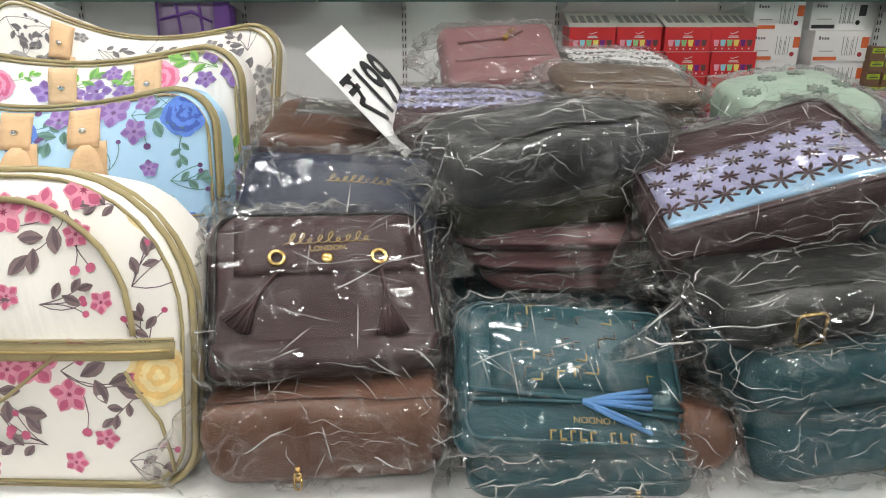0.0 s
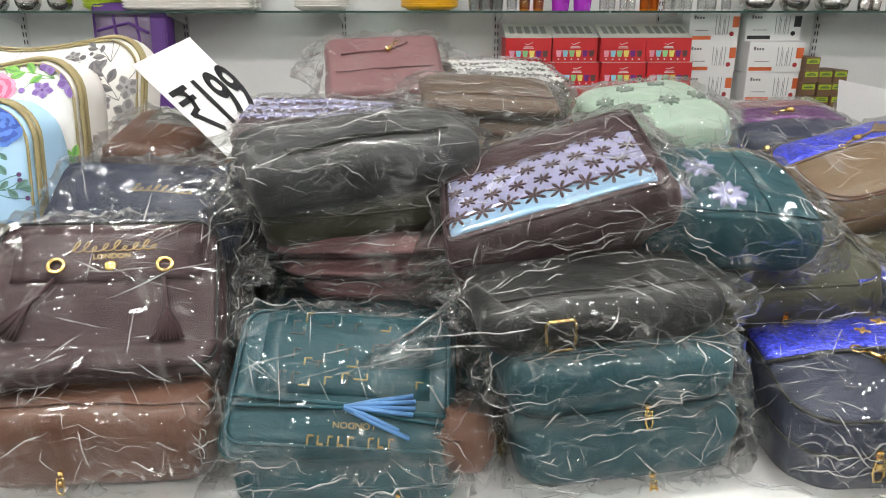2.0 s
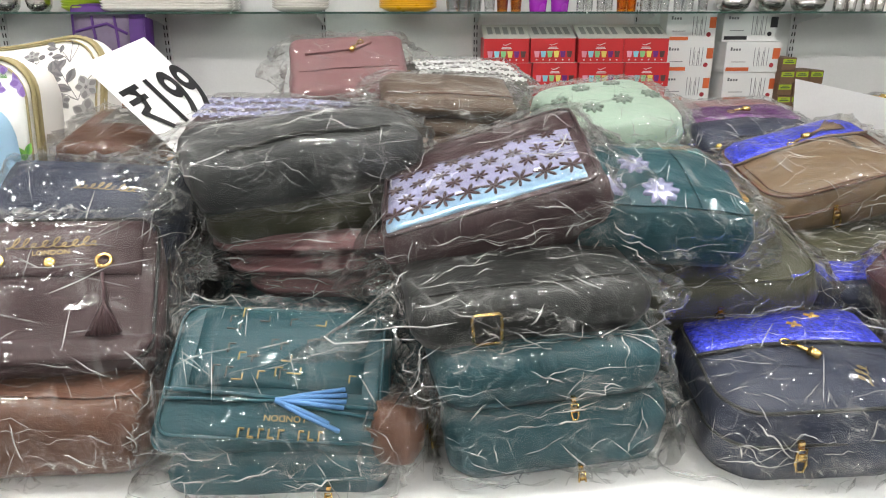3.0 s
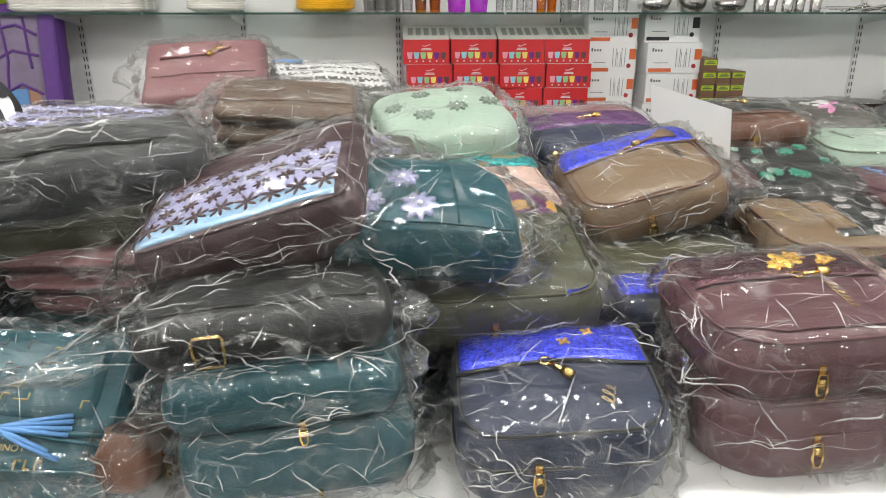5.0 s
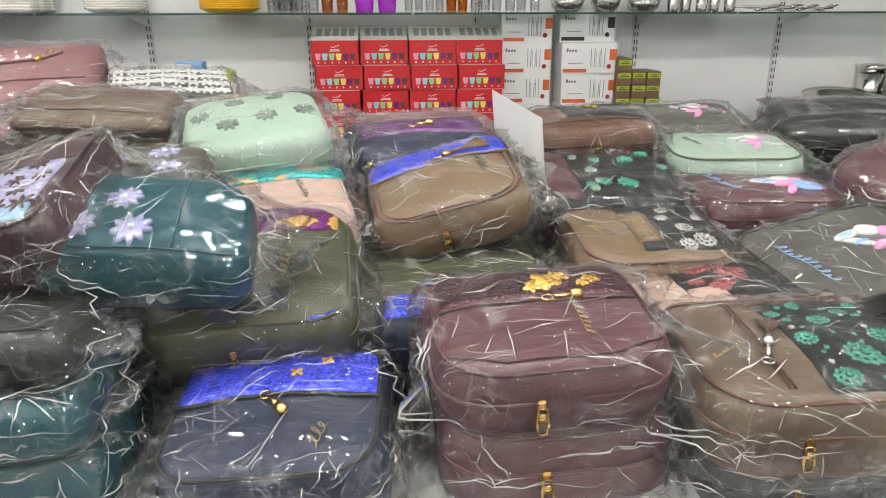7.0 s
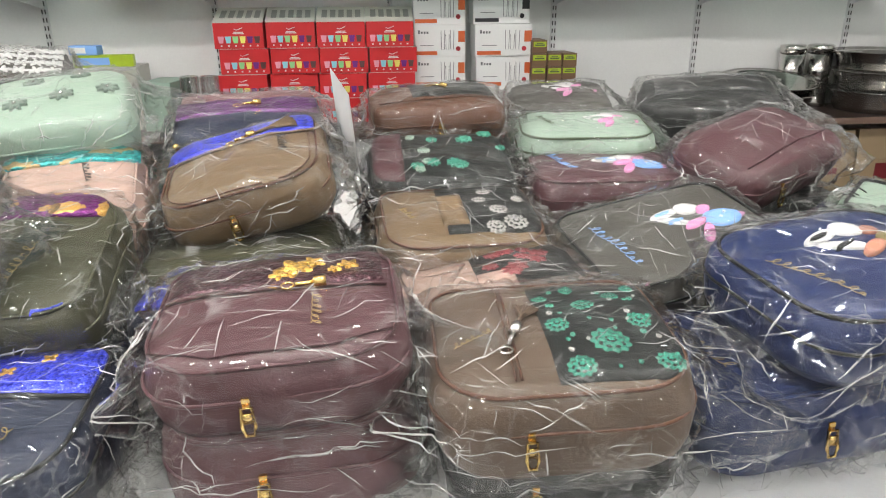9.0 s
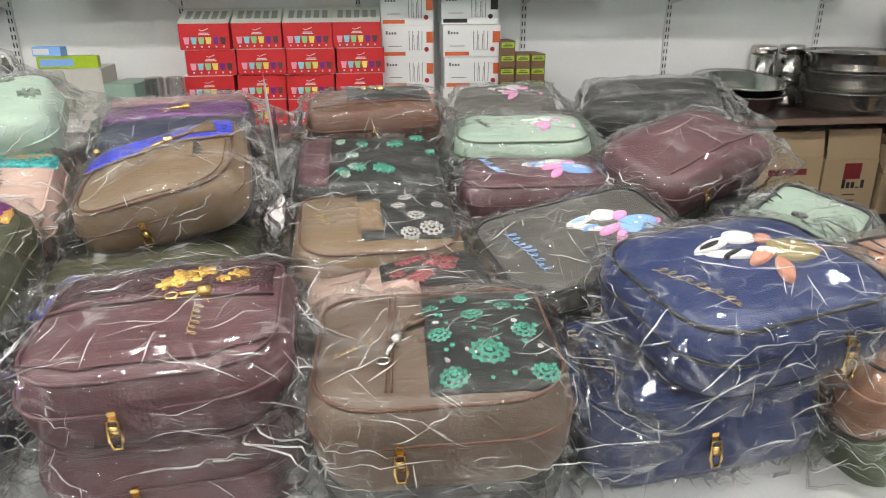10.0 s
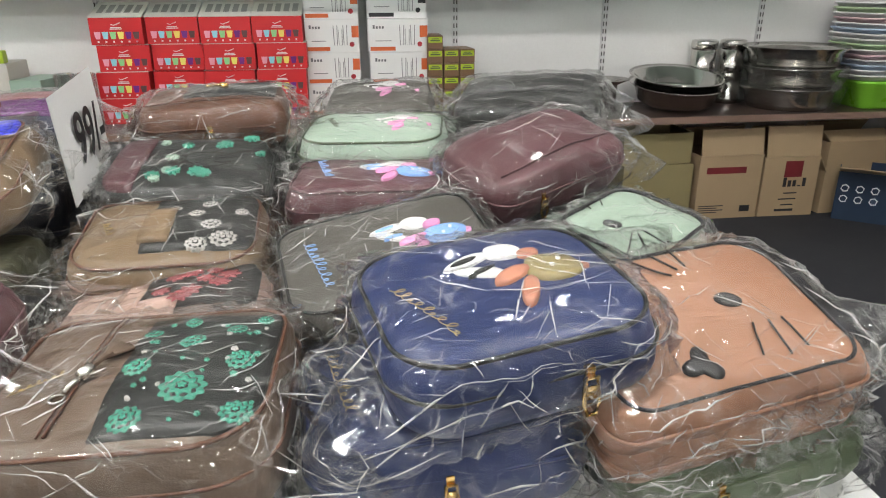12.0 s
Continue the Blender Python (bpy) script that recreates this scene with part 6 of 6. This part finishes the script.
b = Bag("backpack", "navy backpack with a violet sequin band in clear film", (1.028, 1.512, 0.812), (8, 12, -1), (0.271, 0.229, 0.090), NAVY, (0.05, 0.03), 0.010, 50, reach=0.03)
b.panel("sequin_band", -0.13, 0.13, -0.02, 0.05, VIOLET_SEQ, 0.004, "violet sequin band", 14, 5)
b.panel("rose_back", -0.125, 0.125, 0.055, 0.108, ROSE, 0.003, "", 12, 4)
b.charm(-0.02, 0.01, 0.1, GOLD)
b.zip_pull(-0.05, size=1.0)
b = Bag("backpack", "mint bag with grey flowers in clear film", (0.712, 1.424, 0.858), (12, 15, -5), (0.252, 0.228, 0.100), MINT, (0.06, 0.05), 0.014, 51, reach=0.03)
for x, y, r in ((-0.048, -0.036, 0.021), (0.022, -0.020, 0.021), (0.093, -0.002, 0.020), (-0.030, 0.060, 0.019), (0.045, 0.072, 0.018), (-0.095, 0.015, 0.018)):
    b.flower(x, y, r, SAGE, 8, "flower_applique", 0.25, r * 50, 0.004, SILVER)
b = Bag("backpack", "sage bag in clear film under a mint one", (0.710, 1.390, 0.748), (6, 3, 0), (0.260, 0.230, 0.10), GREYMINT, (0.04, 0.03), 0.006, 52)
b = Bag("handbag", "dusty rose handbag in clear film leaning on a pile", (0.176, 1.765, 0.915), (7, 36, -2), (0.275, 0.200, 0.085), ROSE, (0.02, 0.02), 0.008, 53, zipline=False, reach=0.045)
b.line("seam", [(-0.115, -0.03), (0.115, -0.03)], 0.0018, ROSE)
b.line("strap", [(-0.10, 0.03), (0.02, 0.035), (0.06, 0.06)], 0.004, ROSE, 0.003)
b.charm(0.035, 0.06, -2.2, GOLD)
for k in range(2):
    b = Bag("handbag", "brown bag in clear film in a flat stack", (0.402, 1.535, 0.880 - 0.046 * k), (3, 12, 3), (0.272, 0.175, 0.045), MOCHA, (0.02, 0.02), 0.004, 54 + k, zipline=False, reach=0.03)
    b.line("seam", [(-0.13, -0.06), (0.13, -0.06)], 0.0016, BROWN)
b = Bag("handbag", "grey handbag with a white snowflake panel in clear film", (0.465, 1.793, 0.890), (15, 13, 2), (0.265, 0.195, 0.085), GREY, (0.02, 0.02), 0.006, 57)
for r in range(4):
    for k in range(8):
        b.flower(-0.112 + 0.032 * k, -0.062 + 0.042 * r, 0.020, WHITE, 6, "foil_snowflake", 0.36, 0.2 * k, 0.003)
b = Bag("handbag", "grey handbag with lilac foil flowers in clear film", (0.545, 1.235, 0.812), (2, 8, -3), (0.220, 0.180, 0.085), GREY, (0.02, 0.02), 0.006, 58)
for x, y in ((0.06, -0.02), (0.045, 0.05), (-0.03, 0.02)):
    b.flower(x, y, 0.026, LILAC, 8, "foil_flower", 0.3, x * 9, 0.004, WHITE)
b = Bag("handbag", "plum handbag with a lilac snowflake panel in clear film", (0.080, 1.320, 0.855), (-3, 10, 2), (0.280, 0.200, 0.085), PLUM, (0.02, 0.02), 0.006, 59)
for r in range(3):
    for k in range(8):
        b.flower(-0.128 + 0.034 * k, -0.02 + 0.042 * r, 0.020, LILAC, 6, "foil_snowflake", 0.36, 0.2 * k, 0.003)
b = Bag("handbag", "dark brown snakeskin print bag in clear film", (-0.165, 1.340, 0.820), (-2, 12, 8), (0.235, 0.200, 0.085), BROWN, (0.03, 0.03), 0.008, 60, reach=0.03)
b.panel("snakeskin_panel", -0.08, 0.10, 0.01, 0.09, GREY, 0.003, "", 8, 5)
for k in range(14):
    b.flower(rngt.uniform(-0.07, 0.09), rngt.uniform(0.02, 0.085), 0.009, WHITETHREAD, 4, "scale_print", 0.2, k, 0.0045)

b = Bag("backpack", "grey backpack with white and blue felt rabbits in clear film", (1.702, 1.108, 0.682), (8, 9, -9), (0.300, 0.245, 0.085), GREY, (0.05, 0.04), 0.010, 61, trim=BLACK, reach=0.035)
bunny(b, 0.055, 0.004, 0.052, 0.0, WHITE, SKY, PINK)
b.scrawl(-0.102, -0.012, 0.125, 0.030, -1.45, SKY, 10, "blue_lettering", 16)
b.zip_pull(-0.01, SILVER, size=1.7)
b = Bag("backpack", "maroon backpack with white and blue felt rabbits in clear film", (1.692, 1.391, 0.716), (-7, 2, -1), (0.271, 0.213, 0.090), MAROON, (0.05, 0.04), 0.010, 62, trim=MAROON)
bunny(b, 0.05, -0.008, 0.050, 0.0, WHITE, SKY, PINK)
b.scrawl(-0.085, 0.0, 0.11, 0.030, -1.3, SKY, 10, "blue_lettering", 17)
b.zip_pull(0.0, size=1.1)
b = Bag("backpack", "mint backpack with a felt rabbit in clear film", (1.708, 1.569, 0.763), (-9, 5, -1), (0.276, 0.214, 0.085), MINT, (0.06, 0.04), 0.010, 63, trim=GREENL)
bunny(b, 0.06, 0.008, 0.042, 0.0, WHITE, MINT, PINK)
b.scrawl(-0.085, 0.0, 0.07, 0.024, -1.2, GREENL, 8, "script_lettering", 18)
b.zip_pull(0.0, size=1.0)
b = Bag("backpack", "dark grey backpack with a felt rabbit in clear film", (1.733, 1.850, 0.790), (-8, 8, -2), (0.240, 0.210, 0.085), GREY, (0.05, 0.04), 0.008, 64, reach=0.04)
bunny(b, 0.03, 0.02, 0.050, 0.0, WHITE, GREY, PINK)
b = Bag("backpack", "black bag in clear film by the far edge", (2.055, 1.716, 0.806), (-20, 11, -3), (0.305, 0.243, 0.095), BLACK, (0.05, 0.04), 0.012, 65, reach=0.05)
b.zip_pull(0.03, size=1.2)
b.panel("black_panel", -0.12, 0.12, -0.03, 0.09, BLACK, 0.003, "", 8, 5)
b = Bag("backpack", "maroon backpack in clear film, askew on the pile", (1.970, 1.332, 0.773), (26, 15, -9), (0.288, 0.182, 0.085), MAROON, (0.04, 0.05), 0.014, 66, reach=0.04)
b.zip_pull(-0.06, size=1.3)
b.line("seam", [(-0.12, -0.06), (0.12, -0.05)], 0.0018, MAROON)
b.scrawl(0.11, -0.03, 0.03, 0.02, 0.4, ROSE, 3, "monogram", 19)

# ---- bags beneath, that carry the heap ----
for k, (x, y, z, col) in enumerate((
        (-0.17, 1.06, 0.65, NAVY), (-0.17, 1.32, 0.735, OLIVE), (-0.16, 1.32, 0.62, BLACK), (0.08, 1.34, 0.765, PLUM), (0.10, 1.36, 0.65, BLACK),
        (0.43, 1.10, 0.715, BLACK), (0.44, 1.12, 0.62, OLIVE), (0.70, 1.17, 0.60, TEAL), (0.79, 1.23, 0.66, ROSE), (0.50, 1.30, 0.72, GREY), (0.42, 1.50, 0.785, MOCHA), (0.42, 1.52, 0.68, BLACK), (0.44, 1.77, 0.80, GREY), (0.44, 1.77, 0.69, NAVY), (0.20, 1.70, 0.83, ROSE), (0.20, 1.70, 0.72, BLACK), (0.20, 1.70, 0.61, GREY),
        (0.71, 1.40, 0.64, NAVY), (1.04, 1.16, 0.585, BLACK), (1.03, 1.52, 0.715, NAVY), (1.03, 1.52, 0.60, BLACK), (1.41, 1.04, 0.560, BLACK), (1.39, 1.21, 0.605, TAUPE), (1.38, 1.41, 0.65, MAROON), (1.39, 1.63, 0.725, BLACK), (1.39, 1.63, 0.61, BROWN),
        (1.69, 1.12, 0.590, BLACK), (1.69, 1.39, 0.62, BLACK), (1.70, 1.57, 0.675, OLIVE), (1.73, 1.84, 0.70, BLACK), (1.73, 1.84, 0.59, NAVY), (2.04, 1.71, 0.70, BLACK), (2.04, 1.71, 0.59, GREY), (1.98, 1.34, 0.68, BLACK), (1.98, 1.34, 0.58, MAROON), (2.05, 1.12, 0.625, BLACK))):
    below = z - TABLE_Z
    h = below if below < 0.155 else 0.110
    Bag("handbag", "dark bag in clear film near the bottom of the heap", (x, y, z), (rngt.uniform(-4, 4), 1, 0), (0.245, 0.18, h - 0.001), col, (0.03, 0.03), 0.003, 80 + k, zipline=False, reach=0.01)


# ---- price signs ----
def sheet(name, corners, label, curl=0.0):
    """A stiff paper sheet through four corners (near-left top, right top, right bottom, left bottom), slightly curled."""
    a, b2, c, d = (Vector(p) for p in corners)
    nrm = (b2 - a).cross(d - a).normalized()
    bm = bmesh.new()
    n = 12
    for side in (0.0006, -0.0006):
        g = [[bm.verts.new(a.lerp(b2, i / n).lerp(d.lerp(c, i / n), j / n) + nrm * (side + curl * ((i / n) ** 2))) for j in range(n + 1)] for i in range(n + 1)]
        for i in range(n):
            for j in range(n):
                bm.faces.new((g[i][j], g[i + 1][j], g[i + 1][j + 1], g[i][j + 1]))
    ob = thing(name, Matrix.Identity(4), label, "sign", "price signs")
    part("paper", bm, PAPER, ob)
    return ob, a, (b2 - a).normalized(), (a - d).normalized(), nrm


def written(parent, words, origin, right, up, size, nrm):
    cu = bpy.data.curves.new("price_text", "FONT")
    cu.body, cu.size, cu.extrude, cu.offset = words, size, 0.0003, size * 0.014
    cu.materials.append(INK)
    ob = new("price_text", cu)
    ob.parent = parent
    m = Matrix((right, up, nrm)).transposed().to_4x4()
    m.translation = origin
    ob.matrix_basis = m
    return ob


ob, a, right, up, nrm = sheet("price_sign", ((-0.193, 1.200, 0.950), (-0.155, 1.380, 0.985), (-0.004, 1.380, 0.821), (-0.042, 1.200, 0.786)), "white paper price sign marked 199 rupees, stuck between bags", 0.0)
facing = nrm if nrm.dot(Vector((0.4, -1, 0.2))) > 0 else -nrm
down = Vector((-0.042, 1.200, 0.786)) - a
text = written(ob, "199", a + down * 0.72 + right * 0.062 + facing * 0.0030, right, up, 0.135, facing)
text.matrix_basis = text.matrix_basis @ Matrix.Diagonal((0.68, 1, 1, 1))
bm = bmesh.new()
turn = Matrix((right, up, facing)).transposed().to_4x4()
turn.translation = a + down * 0.72 + right * 0.012 + facing * 0.0022
for x0, y0, x1, y1 in ((0.0, 0.091, 0.044, 0.091), (0.0, 0.070, 0.044, 0.070), (0.016, 0.091, 0.029, 0.082), (0.029, 0.084, 0.031, 0.066), (0.031, 0.068, 0.024, 0.052), (0.026, 0.052, 0.002, 0.046), (0.005, 0.048, 0.040, 0.0)):
    long = math.hypot(x1 - x0, y1 - y0)
    box(bm, -0.002, long + 0.002, -0.0050, 0.0050, 0.0, 0.0008, 0.0, turn @ pose(x0, y0, 0, 0, 0, math.degrees(math.atan2(y1 - y0, x1 - x0))))
part("rupee_mark", bm, INK, ob, "", False)
ob, a, right, up, nrm = sheet("price_sign", ((1.222, 1.290, 0.872), (1.183, 1.600, 0.886), (1.197, 1.595, 0.719), (1.236, 1.285, 0.705)), "white paper price sign marked 99 rupees, standing between bags", 0.0)
facing = nrm if nrm.x > 0 else -nrm
written(ob, "99/-", Vector((1.236, 1.285, 0.705)) + right * 0.085 + up * 0.045 + facing * 0.003, right, up, 0.115, facing)

# ---- against the wall, at the far side ----
b = Bag("mesh_bag", "purple mesh bag holding patterned cloth on the board", (-0.86, 3.06, 0.79), (0, 84, 0), (0.30, 0.54, 0.10), PURPLE_CLOTH, (0.02, 0.02), 0.02, 70, False, PURPLE_CLOTH, "goods on the board", "bag", False)
b.panel("mesh_window", -0.135, 0.085, -0.24, 0.23, MAUVE_MESH, 0.003, "sheer mauve mesh window", 8, 12)
for pts in (((-0.13, 0.16), (0.0, 0.19), (0.08, 0.15)), ((-0.12, 0.04), (-0.02, 0.09), (0.08, 0.07)), ((-0.06, 0.22), (-0.04, 0.05), (-0.06, -0.10)), ((0.03, 0.22), (0.05, 0.02)), ((-0.12, -0.10), (0.0, -0.04), (0.08, -0.08))):
    b.line("mesh_cord", pts, 0.006, PURPLE_CLOTH, 0.005)
b.panel("blue_cloth", -0.07, 0.02, -0.20, -0.06, TASSEL_BLUE, 0.004, "blue cloth showing through")
b.panel("gold_cloth", 0.025, 0.065, -0.20, -0.06, CORAL, 0.004, "gold patterned cloth showing through")


def packet(x, y, z, w, d, h, m, yaw, label, stripe=None):
    ob = thing("packet", pose(x, y, z, 0, 0, yaw), label, "packet", "goods on the board")
    part("carton", boxed(-w / 2, w / 2, 0, d, 0, h, 0.002), m, ob, "", False)
    if stripe:
        part("print", box(bmesh.new(), -w * 0.45, w * 0.1, -0.001, 0.0005, h * 0.2, h * 0.8), stripe, ob, "", False)


packet(0.27, 3.03, BOARD_Z, 0.24, 0.2, 0.245, BOXGREY, 2, "grey cardboard box on the board")
packet(0.27, 3.04, BOARD_Z + 0.246, 0.215, 0.05, 0.045, LIMEBOX, 6, "printed packet with a green and orange front", SKY)
packet(0.20, 3.04, BOARD_Z + 0.292, 0.11, 0.05, 0.035, SKY, -8, "small blue printed packet", WHITE)
packet(0.46, 2.99, BOARD_Z, 0.12, 0.2, 0.19, GREYMINT, -10, "sage green packet on the board")
for k in range(2):
    ob = thing("glass_jar", Matrix.Translation((0.575 + 0.078 * k, 3.06, BOARD_Z)), "small clear glass jar on the board", "jar", "glass jars")
    part("jar", lathe(((0, 0), (0.036, 0), (0.038, 0.20), (0.034, 0.205), (0.032, 0.006), (0, 0.006)), 24), CLEAR_GLASS, ob)

# ---- set the wall side back to its place ----
for ob in [o for o in scene.objects if o.parent is None and o.type == "EMPTY"]:
    if ob.name.split(".")[0] in ("slotted_rail", "glass_shelf", "wall_board", "side_board", "cup_box", "glassware_box", "small_packet", "plate", "tray", "tumbler", "steel_bowl", "serving_spoon", "steel_dish", "steel_pot", "steel_canister", "deep_plate", "lime_tub", "plastic_basket", "mesh_bag", "packet", "glass_jar"):
        ob.matrix_basis = SET_BACK @ ob.matrix_basis
